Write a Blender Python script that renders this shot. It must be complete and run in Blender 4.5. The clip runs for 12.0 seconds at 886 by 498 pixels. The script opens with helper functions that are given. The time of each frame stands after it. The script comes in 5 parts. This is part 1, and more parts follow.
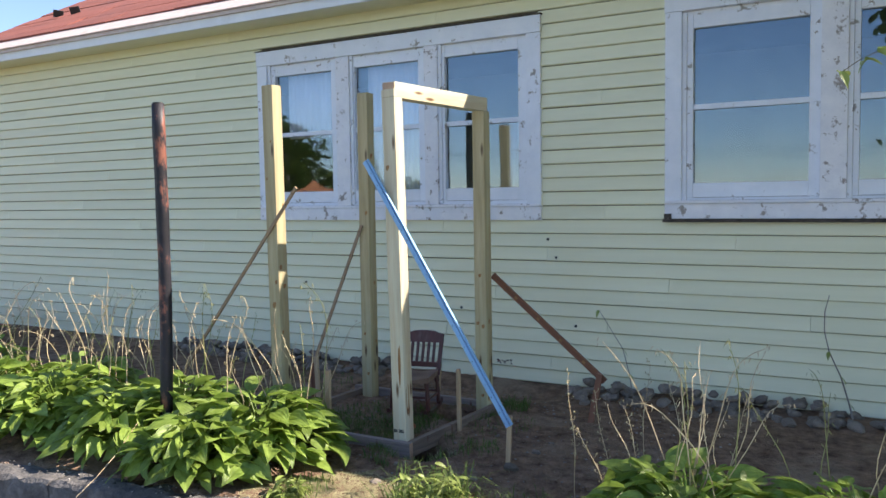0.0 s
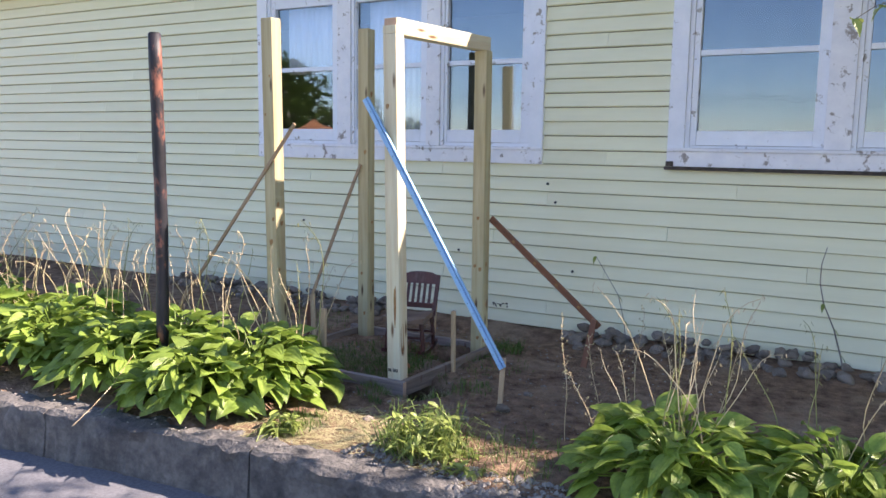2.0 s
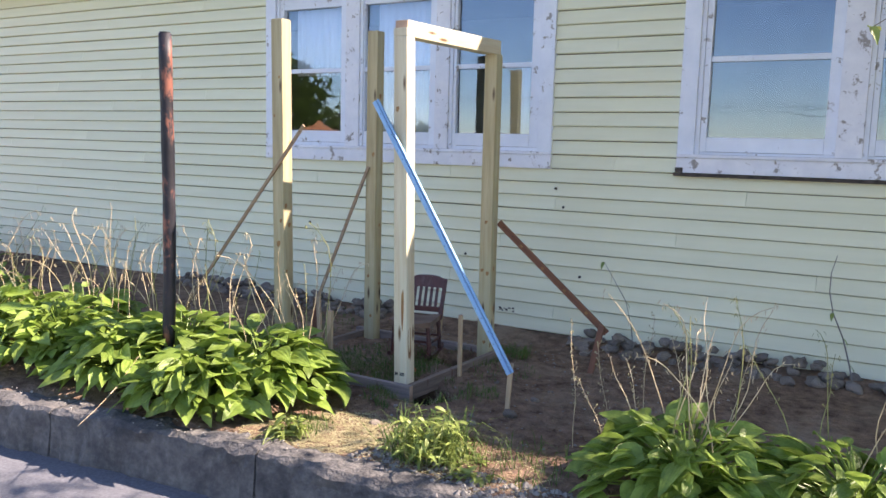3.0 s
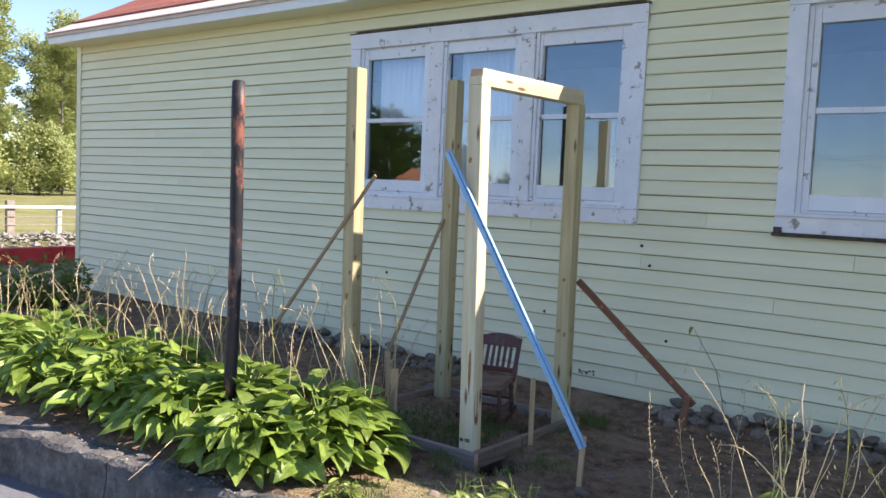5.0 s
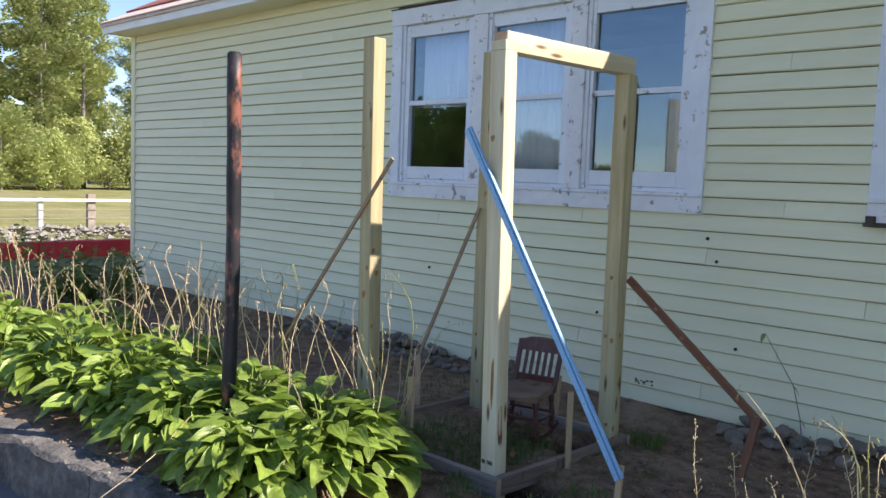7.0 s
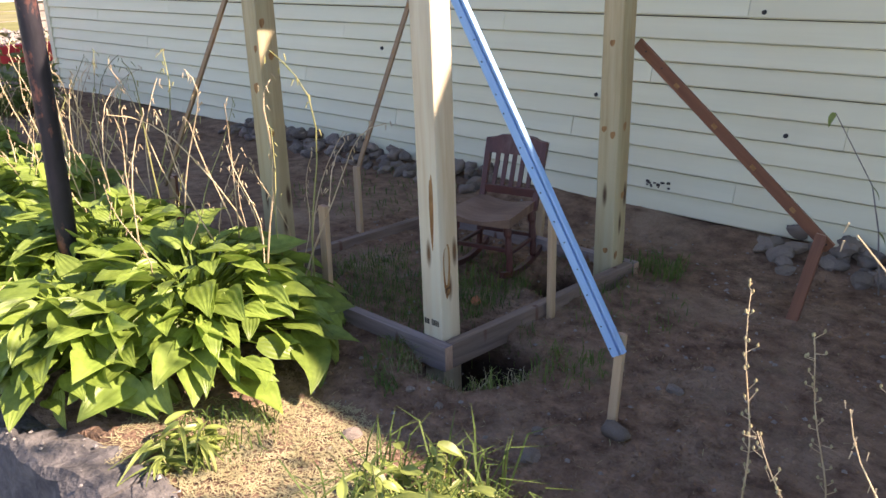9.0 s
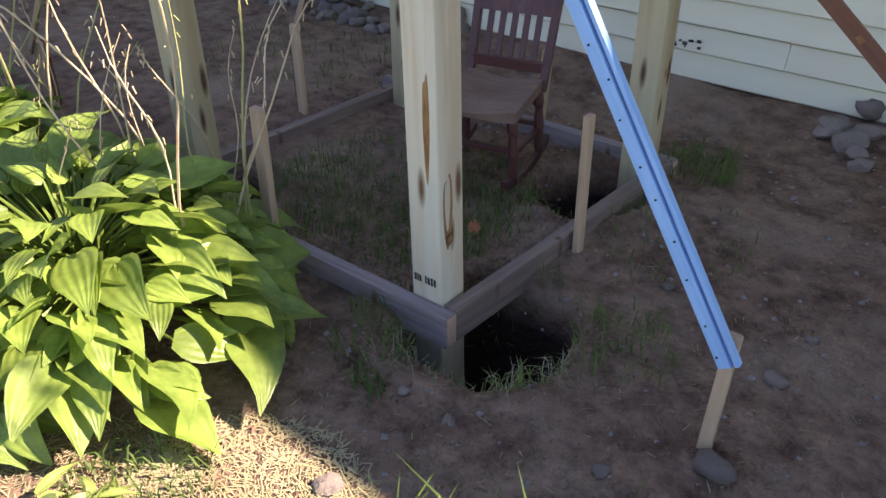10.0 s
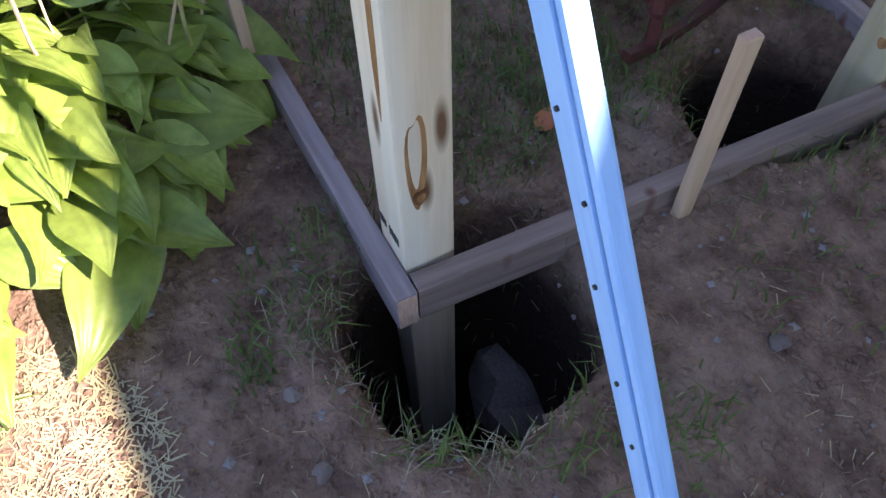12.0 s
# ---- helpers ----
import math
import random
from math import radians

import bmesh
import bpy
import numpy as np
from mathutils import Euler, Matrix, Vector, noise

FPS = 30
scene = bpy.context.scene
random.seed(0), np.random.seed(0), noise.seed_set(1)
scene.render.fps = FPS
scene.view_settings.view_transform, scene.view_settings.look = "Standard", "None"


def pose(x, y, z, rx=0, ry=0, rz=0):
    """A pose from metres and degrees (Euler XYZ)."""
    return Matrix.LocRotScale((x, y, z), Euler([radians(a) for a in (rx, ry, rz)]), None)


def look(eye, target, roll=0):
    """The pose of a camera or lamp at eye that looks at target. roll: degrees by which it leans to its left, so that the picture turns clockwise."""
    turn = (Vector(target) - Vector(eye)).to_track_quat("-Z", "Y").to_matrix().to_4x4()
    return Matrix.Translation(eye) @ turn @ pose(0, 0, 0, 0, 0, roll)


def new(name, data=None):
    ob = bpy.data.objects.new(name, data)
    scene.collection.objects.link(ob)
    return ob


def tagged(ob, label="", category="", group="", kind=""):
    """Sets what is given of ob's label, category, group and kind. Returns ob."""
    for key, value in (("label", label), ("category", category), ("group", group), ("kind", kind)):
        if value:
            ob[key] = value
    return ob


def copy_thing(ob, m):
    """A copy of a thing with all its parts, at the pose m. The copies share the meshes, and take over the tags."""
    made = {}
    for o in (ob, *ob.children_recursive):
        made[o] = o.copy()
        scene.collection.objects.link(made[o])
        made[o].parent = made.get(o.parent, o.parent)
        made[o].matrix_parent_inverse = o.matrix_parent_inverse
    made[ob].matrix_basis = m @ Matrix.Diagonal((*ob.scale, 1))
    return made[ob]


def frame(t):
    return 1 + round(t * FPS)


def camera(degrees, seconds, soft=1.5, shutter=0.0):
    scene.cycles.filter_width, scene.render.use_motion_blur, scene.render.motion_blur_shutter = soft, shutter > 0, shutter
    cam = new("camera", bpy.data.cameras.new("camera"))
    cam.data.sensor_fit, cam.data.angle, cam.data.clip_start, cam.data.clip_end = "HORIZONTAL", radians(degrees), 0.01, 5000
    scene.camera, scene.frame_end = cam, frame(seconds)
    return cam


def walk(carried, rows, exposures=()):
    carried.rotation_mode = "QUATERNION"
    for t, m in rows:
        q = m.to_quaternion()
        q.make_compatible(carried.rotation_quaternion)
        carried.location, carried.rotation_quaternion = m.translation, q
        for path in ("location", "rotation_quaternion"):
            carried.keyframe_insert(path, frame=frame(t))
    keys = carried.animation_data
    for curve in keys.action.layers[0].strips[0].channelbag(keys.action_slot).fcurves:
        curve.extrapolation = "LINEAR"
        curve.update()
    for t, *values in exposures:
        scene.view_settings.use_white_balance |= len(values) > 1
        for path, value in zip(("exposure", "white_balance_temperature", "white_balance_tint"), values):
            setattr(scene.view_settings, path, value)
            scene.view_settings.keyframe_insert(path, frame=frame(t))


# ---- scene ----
cam = camera(57.6, 12.0)
PATH = [
    (0, (0.048, -0.319, 1.467), (-0.95, 1.41, 1.346), -0.8),
    (0.5, (0.049, -0.301, 1.468), (-0.951, 1.417, 1.25), -0.3),
    (1, (0.036, -0.288, 1.461), (-0.955, 1.43, 1.201), 0.5),
    (1.5, (0.051, -0.296, 1.462), (-0.938, 1.425, 1.218), 0.4),
    (2, (0.042, -0.296, 1.46), (-0.947, 1.423, 1.197), 0.8),
    (2.5, (0.031, -0.31, 1.46), (-0.965, 1.408, 1.219), 1.7),
    (4.3, (-0.13, -0.234, 1.466), (-1.142, 1.463, 1.154), -0.2),
    (4.4, (-0.136, -0.227, 1.465), (-1.191, 1.451, 1.196), 0.2),
    (4.5, (-0.115, -0.171, 1.474), (-1.216, 1.485, 1.262), 0.9),
    (5, (-0.032, -0.015, 1.488), (-1.228, 1.582, 1.343), 2.5),
    (5.5, (-0.043, 0.143, 1.459), (-1.249, 1.731, 1.313), 2.9),
    (6, (-0.139, 0.331, 1.468), (-1.335, 1.929, 1.345), 2.3),
    (6.5, (-0.132, 0.494, 1.469), (-1.402, 2.032, 1.315), 0.4),
    (6.7, (-0.105, 0.563, 1.462), (-1.417, 2.065, 1.315), 1.1),
    (8.3, (-0.516, 1.36, 1.349), (-1.956, 2.683, 0.932), 2.0),
    (8.5, (-0.558, 1.526, 1.308), (-1.965, 2.852, 0.798), 1.1),
    (9, (-0.788, 1.848, 1.252), (-2.093, 3.207, 0.58), -1.2),
    (9.5, (-1.21, 2.139, 1.208), (-2.445, 3.515, 0.445), -1.4),
    (10, (-1.518, 2.402, 1.199), (-2.571, 3.719, 0.123), -0.3),
    (10.5, (-1.698, 2.763, 1.244), (-2.593, 3.935, -0.108), -2.2),
    (11, (-1.75, 2.909, 1.248), (-2.47, 3.795, -0.394), -2.5),
    (11.5, (-1.862, 3.154, 1.18), (-2.745, 3.973, -0.417), 1.7),
    (12, (-1.871, 3.353, 1.143), (-2.832, 3.853, -0.539), -0.8),
]
EXPOSURES = [(0, 1.20, 6750, 15), (1, 1.56, 6950, 22), (2.7, 1.63, 7000, 23), (4.5, 1.46, 6900, 21), (5.5, 1.10, 6720, 16), (6.7, 1.05, 6700, 16), (8.5, 1.20, 7350, 21), (9, 1.60, 7550, 29), (9.5, 1.74, 7400, 29), (10, 1.70, 7200, 29), (10.5, 1.96, 7080, 30), (11, 2.24, 7200, 31), (11.5, 2.26, 6800, 31), (12, 2.16, 6750, 32)]
walk(cam, [(t, look(eye, target, roll)) for t, eye, target, roll in PATH], EXPOSURES)

# ---- world and sun ----
SUN_DIR = Vector((0.947, 0.595, 1.0)).normalized()
world = bpy.data.worlds.new("sky")
scene.world = world
world.use_nodes = True
wn = world.node_tree.nodes
sky = wn.new("ShaderNodeTexSky")
sky.sky_type = "NISHITA"
sky.sun_disc = False
sky.dust_density = 0.35
sky.altitude = 1500.0
sky.ozone_density = 3.0
sky.sun_elevation = math.asin(SUN_DIR.z)
sky.sun_rotation = math.atan2(SUN_DIR.x, SUN_DIR.y)
world.node_tree.links.new(sky.outputs[0], wn["Background"].inputs[0])
wn["Background"].inputs[1].default_value = 0.115
sun_data = bpy.data.lights.new("sun", "SUN")
sun_data.energy = 5.0
sun_data.angle = radians(0.53)
sun_data.color = (1.0, 0.93, 0.82)
sun = new("sun", sun_data)
sun.matrix_world = look(SUN_DIR * 50, (0, 0, 0))

# ---- materials ----


def mat(name, c1, c2, rough=0.7, scale=8.0, stretch=(1, 1, 1), bump=0.2, bscale=60.0, bdist=0.004, vary=0.0,
        c3=None, c3scale=1.5, c3edge=(0.5, 0.62), metal=0.0, coat=0.0, soft=0.0, spec=0.5, shift=(0, 0, 0)):
    """Two-tone noise grain, an optional third stain tone, fine relief, and per-object variation."""
    m = bpy.data.materials.new(name)
    m.use_nodes = True
    nt = m.node_tree
    n, l = nt.nodes, nt.links
    b = n["Principled BSDF"]
    tc = n.new("ShaderNodeTexCoord")
    mp = n.new("ShaderNodeMapping")
    mp.inputs["Scale"].default_value = stretch
    mp.inputs["Location"].default_value = shift
    l.new(tc.outputs["Object"], mp.inputs["Vector"])
    no = n.new("ShaderNodeTexNoise")
    no.inputs["Scale"].default_value = scale
    no.inputs["Detail"].default_value = 8
    no.inputs["Roughness"].default_value = 0.65
    l.new(mp.outputs[0], no.inputs["Vector"])
    rp = n.new("ShaderNodeValToRGB")
    rp.color_ramp.elements[0].position, rp.color_ramp.elements[1].position = 0.32, 0.68
    rp.color_ramp.elements[0].color, rp.color_ramp.elements[1].color = (*c1, 1), (*c2, 1)
    l.new(no.outputs["Fac"], rp.inputs[0])
    col = rp.outputs[0]
    if c3:
        n3 = n.new("ShaderNodeTexNoise")
        n3.inputs["Scale"].default_value = c3scale
        n3.inputs["Detail"].default_value = 9
        n3.inputs["Roughness"].default_value = 0.7
        l.new(mp.outputs[0], n3.inputs["Vector"])
        r3 = n.new("ShaderNodeMapRange")
        r3.inputs["From Min"].default_value, r3.inputs["From Max"].default_value = c3edge
        l.new(n3.outputs["Fac"], r3.inputs["Value"])
        mx = n.new("ShaderNodeMixRGB")
        mx.inputs[2].default_value = (*c3, 1)
        l.new(r3.outputs[0], mx.inputs[0])
        l.new(col, mx.inputs[1])
        col = mx.outputs[0]
    if vary:
        oi = n.new("ShaderNodeObjectInfo")
        hv = n.new("ShaderNodeHueSaturation")
        mr = n.new("ShaderNodeMapRange")
        mr.inputs["To Min"].default_value, mr.inputs["To Max"].default_value = 1 - vary, 1 + vary
        l.new(oi.outputs["Random"], mr.inputs["Value"])
        l.new(mr.outputs[0], hv.inputs["Value"])
        l.new(col, hv.inputs["Color"])
        col = hv.outputs[0]
    l.new(col, b.inputs["Base Color"])
    b.inputs["Roughness"].default_value = rough
    b.inputs["Metallic"].default_value = metal
    b.inputs["Coat Weight"].default_value = coat
    b.inputs["Specular IOR Level"].default_value = spec
    if bump:
        nb = n.new("ShaderNodeTexNoise")
        nb.inputs["Scale"].default_value = bscale
        nb.inputs["Detail"].default_value = 6
        l.new(mp.outputs[0], nb.inputs["Vector"])
        bp = n.new("ShaderNodeBump")
        bp.inputs["Strength"].default_value = bump
        bp.inputs["Distance"].default_value = bdist
        l.new(nb.outputs["Fac"], bp.inputs["Height"])
        l.new(bp.outputs[0], b.inputs["Normal"])
    if soft:
        tr = n.new("ShaderNodeBsdfTranslucent")
        ms = n.new("ShaderNodeMixShader")
        ms.inputs[0].default_value = soft
        l.new(col, tr.inputs[0])
        l.new(b.outputs[0], ms.inputs[1])
        l.new(tr.outputs[0], ms.inputs[2])
        l.new(ms.outputs[0], n["Material Output"].inputs[0])
    return m


def pine(name, pale, dark, knot, stretch=(9, 9, 0.55), vary=0.05, green=None):
    """Sawn softwood: long wavy grain down local z, ring knots, and a greenish treatment stain."""
    m = mat(name, dark, pale, 0.75, 3.2, stretch, 0.25, 14, 0.003, vary, green, 0.9, (0.46, 0.66))
    nt = m.node_tree
    n, l = nt.nodes, nt.links
    b = n["Principled BSDF"]
    tc = n.new("ShaderNodeTexCoord")
    vo = n.new("ShaderNodeTexVoronoi")
    vo.inputs["Scale"].default_value = 1.0
    mp = n.new("ShaderNodeMapping")
    mp.inputs["Scale"].default_value = (8.5, 8.5, 2.0)
    mp.inputs["Location"].default_value = (0.3, 0.1, 0.4)
    l.new(tc.outputs["Object"], mp.inputs["Vector"])
    l.new(mp.outputs[0], vo.inputs["Vector"])
    mr = n.new("ShaderNodeMapRange")
    mr.inputs["From Min"].default_value, mr.inputs["From Max"].default_value = 0.13, 0.07
    l.new(vo.outputs["Distance"], mr.inputs["Value"])
    mx = n.new("ShaderNodeMixRGB")
    mx.inputs[2].default_value = (*knot, 1)
    l.new(mr.outputs[0], mx.inputs[0])
    l.new(b.inputs["Base Color"].links[0].from_socket, mx.inputs[1])
    l.new(mx.outputs[0], b.inputs["Base Color"])
    return m


def leaf_mat(name, c1, c2, soft=0.35, vein=9.0, rough=0.42):
    m = mat(name, c1, c2, rough, 14, (1, 1, 1), 0, vary=0.22, soft=soft)
    nt = m.node_tree
    n, l = nt.nodes, nt.links
    b = n["Principled BSDF"]
    tc = n.new("ShaderNodeTexCoord")
    wv = n.new("ShaderNodeTexWave")
    wv.inputs["Scale"].default_value = vein / 6
    wv.inputs["Distortion"].default_value = 0.6
    l.new(tc.outputs["UV"], wv.inputs["Vector"])
    bp = n.new("ShaderNodeBump")
    bp.inputs["Strength"].default_value = 0.32
    bp.inputs["Distance"].default_value = 0.004
    l.new(wv.outputs["Fac"], bp.inputs["Height"])
    l.new(bp.outputs[0], b.inputs["Normal"])
    return m


def glass_mat(name, gloss, tint):
    m = bpy.data.materials.new(name)
    m.use_nodes = True
    n, l = m.node_tree.nodes, m.node_tree.links
    n.remove(n["Principled BSDF"])
    lw = n.new("ShaderNodeLayerWeight")
    lw.inputs[0].default_value = 0.5
    pw = n.new("ShaderNodeMath")
    pw.operation = "POWER"
    pw.inputs[1].default_value = 4.0
    l.new(lw.outputs["Facing"], pw.inputs[0])
    fr = n.new("ShaderNodeMath")
    fr.operation = "MULTIPLY_ADD"
    fr.inputs[1].default_value = 0.85
    fr.inputs[2].default_value = gloss
    l.new(pw.outputs[0], fr.inputs[0])
    tr = n.new("ShaderNodeBsdfTransparent")
    tr.inputs[0].default_value = (*tint, 1)
    gl = n.new("ShaderNodeBsdfGlossy")
    gl.inputs["Roughness"].default_value = 0.012
    # Blue gloss tint paints a deeper sky colour into the reflections.
    gl.inputs["Color"].default_value = (0.72, 0.87, 1.0, 1)
    no = n.new("ShaderNodeTexNoise")
    no.inputs["Scale"].default_value = 2.2
    bp = n.new("ShaderNodeBump")
    bp.inputs["Strength"].default_value = 0.06
    bp.inputs["Distance"].default_value = 0.02
    tc = n.new("ShaderNodeTexCoord")
    l.new(tc.outputs["Object"], no.inputs["Vector"])
    l.new(no.outputs["Fac"], bp.inputs["Height"])
    l.new(bp.outputs[0], gl.inputs["Normal"])
    mx = n.new("ShaderNodeMixShader")
    l.new(fr.outputs[0], mx.inputs[0])
    l.new(tr.outputs[0], mx.inputs[1])
    l.new(gl.outputs[0], mx.inputs[2])
    l.new(mx.outputs[0], n["Material Output"].inputs[0])
    return m


M_SIDING = mat("pale yellow siding paint", (0.70, 0.69, 0.49), (0.77, 0.76, 0.56), 0.55, 2.5, (0.6, 1, 4), 0.12, 30, 0.002, 0.035,
               (0.60, 0.58, 0.42), 0.9, (0.58, 0.8))
M_TRIM = mat("peeling white paint", (0.70, 0.74, 0.82), (0.79, 0.82, 0.89), 0.6, 6, (1, 1, 1), 0.3, 45, 0.003, 0.03,
             (0.30, 0.28, 0.27), 9.0, (0.60, 0.64))
M_PEEL = mat("badly peeling white paint", (0.70, 0.71, 0.77), (0.82, 0.82, 0.86), 0.65, 7, (1, 1, 1), 0.5, 40, 0.004, 0.03,
             (0.30, 0.27, 0.26), 11.0, (0.575, 0.62))
M_ROTSHADE = mat("rotten and shadow-dark wood", (0.02, 0.018, 0.016), (0.10, 0.08, 0.07), 0.9, 20, (1, 1, 1), 0.6, 60, 0.006)
M_FASCIA = mat("white fascia paint", (0.70, 0.72, 0.76), (0.80, 0.82, 0.85), 0.5, 4, (1, 1, 1), 0.1, 30, 0.002, 0, (0.55, 0.55, 0.58), 1.2, (0.6, 0.8))
M_SHINGLE = mat("red asphalt shingle", (0.26, 0.075, 0.055), (0.36, 0.12, 0.085), 0.95, 30, (1, 1, 1), 0.6, 200, 0.004, 0.12,
                (0.20, 0.08, 0.07), 0.8, (0.5, 0.75))
M_DRIP = mat("weathered eave roofing", (0.52, 0.42, 0.38), (0.66, 0.56, 0.52), 0.85, 12, (1, 1, 1), 0.3, 90, 0.003, 0.06)
# Dark backing colour paints a shadow line into the gaps between siding boards.
M_GAPSHADE = mat("shadow gap backing", (0.10, 0.09, 0.07), (0.18, 0.16, 0.12), 0.95, 6, (1, 1, 1), 0.3)
M_GLASS = glass_mat("window glass", 0.10, (0.93, 0.95, 0.97))
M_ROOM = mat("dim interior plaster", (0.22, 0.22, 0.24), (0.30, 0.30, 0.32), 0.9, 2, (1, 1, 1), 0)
M_CURTAIN = mat("white curtain cloth", (0.55, 0.55, 0.60), (0.66, 0.66, 0.70), 0.9, 5, (6, 6, 0.5), 0.3, 20, 0.01)
M_SOIL = mat("brown soil", (0.100, 0.058, 0.038), (0.325, 0.212, 0.144), 0.95, 12, (1, 1, 1), 0.9, 55, 0.02, 0,
             (0.36, 0.27, 0.19), 1.6, (0.50, 0.72), spec=0.2)
M_FIELD = mat("summer grass field", (0.14, 0.145, 0.05), (0.27, 0.26, 0.11), 0.95, 0.6, (1, 1, 1), 0.8, 6, 0.1, 0,
              (0.26, 0.23, 0.14), 0.12, (0.5, 0.65), spec=0.2)
M_ASPHALT = mat("worn asphalt", (0.11, 0.112, 0.125), (0.19, 0.19, 0.21), 0.9, 60, (1, 1, 1), 0.7, 160, 0.006, 0,
                (0.26, 0.26, 0.27), 1.1, (0.55, 0.8))
M_CONCRETE = mat("old weathered concrete", (0.085, 0.08, 0.078), (0.20, 0.185, 0.17), 0.95, 16, (1, 1, 1), 0.8, 45, 0.02, 0.06,
                 (0.05, 0.048, 0.05), 3.5, (0.46, 0.66))
M_STONE = mat("grey fieldstone", (0.125, 0.10, 0.082), (0.31, 0.26, 0.215), 0.85, 22, (1, 1, 1), 0.5, 50, 0.006, 0.3)
M_GRAVEL = mat("pale gravel", (0.22, 0.20, 0.18), (0.42, 0.39, 0.35), 0.9, 25, (1, 1, 1), 0.4, 80, 0.004, 0.3)
M_POST = pine("fresh treated pine", (0.69, 0.62, 0.45), (0.53, 0.43, 0.27), (0.15, 0.075, 0.03), green=(0.61, 0.60, 0.46))
M_POSTDARK = pine("yellow-brown treated pine", (0.53, 0.45, 0.27), (0.36, 0.285, 0.15), (0.08, 0.04, 0.018), green=(0.45, 0.43, 0.27))
M_KNOTCORE = mat("dark knot core", (0.07, 0.03, 0.012), (0.20, 0.09, 0.03), 0.6, 30, (1, 1, 1), 0.2, 60, 0.002)
M_KNOT = mat("amber pine knot", (0.22, 0.09, 0.025), (0.42, 0.24, 0.09), 0.6, 9, (6, 6, 1.2), 0.2, 30, 0.002, 0, (0.13, 0.06, 0.02), 5, (0.56, 0.7))
M_STAKE = pine("pale lath wood", (0.56, 0.42, 0.27), (0.42, 0.29, 0.17), (0.2, 0.1, 0.05))
M_LATH = pine("weathered lath wood", (0.40, 0.28, 0.17), (0.26, 0.17, 0.10), (0.12, 0.06, 0.03))
M_GREYBOARD = pine("weathered grey lumber", (0.34, 0.285, 0.27), (0.17, 0.14, 0.135), (0.14, 0.06, 0.035), (0.7, 12, 12))
M_GREYBOARD_Y = pine("weathered brown-grey lumber", (0.27, 0.205, 0.165), (0.13, 0.092, 0.072), (0.12, 0.05, 0.03), (12, 0.7, 12))
M_ENDGRAIN = mat("sawn end grain", (0.42, 0.27, 0.18), (0.56, 0.38, 0.27), 0.85, 40, (1, 6, 1), 0.3, 90, 0.002)
M_REDWOOD = pine("red-brown stained lath", (0.25, 0.11, 0.06), (0.15, 0.06, 0.035), (0.05, 0.02, 0.012))
M_BLUE = mat("chalky blue paint", (0.20, 0.43, 0.72), (0.30, 0.54, 0.82), 0.52, 7, (9, 9, 0.8), 0.2, 30, 0.002, 0,
             (0.16, 0.30, 0.58), 2.0, (0.56, 0.74))
# Darker blue for the recessed strip between the face and the bead.
M_DARKBLUE = mat("darker blue groove", (0.06, 0.13, 0.30), (0.12, 0.22, 0.46), 0.6, 12, (9, 9, 1), 0)
M_INK = mat("dark ink stamp", (0.012, 0.014, 0.016), (0.05, 0.05, 0.05), 0.8, 80, (1, 1, 1), 0)
M_PIPE = mat("burnt rusty iron", (0.008, 0.008, 0.012), (0.032, 0.027, 0.034), 0.55, 10, (1, 1, 0.5), 0.5, 40, 0.006, 0,
             (0.27, 0.10, 0.065), 5.0, (0.535, 0.60), metal=0.1, shift=(3.1, 1.7, 0.45))
M_CHAIR = mat("dark mahogany varnish", (0.055, 0.018, 0.016), (0.11, 0.034, 0.028), 0.42, 7, (3, 3, 0.6), 0.2, 30, 0.002, 0.06,
              (0.16, 0.10, 0.08), 2.5, (0.58, 0.75))
M_SEAT = mat("worn dusty wooden seat", (0.15, 0.085, 0.06), (0.27, 0.18, 0.13), 0.6, 6, (1, 4, 1), 0.2, 30, 0.002)
M_HOSTA = leaf_mat("hosta leaf", (0.15, 0.235, 0.038), (0.33, 0.45, 0.09), 0.36)
M_WEED = leaf_mat("weed leaf", (0.24, 0.31, 0.07), (0.40, 0.46, 0.14), 0.35, 3)
M_STALK = mat("dry straw stalk", (0.46, 0.32, 0.17), (0.74, 0.62, 0.40), 0.8, 10, (1, 1, 1), 0, vary=0.25)
M_GREENSTALK = mat("fading green stalk", (0.22, 0.24, 0.07), (0.38, 0.34, 0.14), 0.8, 10, (1, 1, 1), 0, vary=0.2)
M_STRAW = mat("dry cut grass", (0.30, 0.26, 0.13), (0.50, 0.44, 0.25), 0.9, 10, (1, 1, 1), 0)
M_ROOT = mat("dry root fibre", (0.10, 0.065, 0.04), (0.34, 0.26, 0.17), 0.9, 30, (1, 1, 1), 0)
M_GRASS = mat("grass blades", (0.05, 0.10, 0.018), (0.15, 0.22, 0.05), 0.7, 10, (1, 1, 1), 0, soft=0.3)
M_DRYGRASS = mat("pale root tuft", (0.16, 0.16, 0.08), (0.36, 0.33, 0.21), 0.9, 10, (1, 1, 1), 0)
M_BARK = mat("grey bark", (0.12, 0.10, 0.085), (0.28, 0.25, 0.22), 0.9, 14, (1, 1, 0.3), 0.6, 30, 0.02)
M_TREELEAF = leaf_mat("tree foliage", (0.12, 0.18, 0.035), (0.26, 0.32, 0.09), 0.45, 2, 0.55)
M_FARLEAF = leaf_mat("bright poplar foliage", (0.27, 0.32, 0.10), (0.46, 0.49, 0.20), 0.45, 2, 0.6)
M_FENCE = mat("whitewashed fence wood", (0.55, 0.52, 0.48), (0.72, 0.70, 0.66), 0.8, 5, (1, 1, 1), 0)
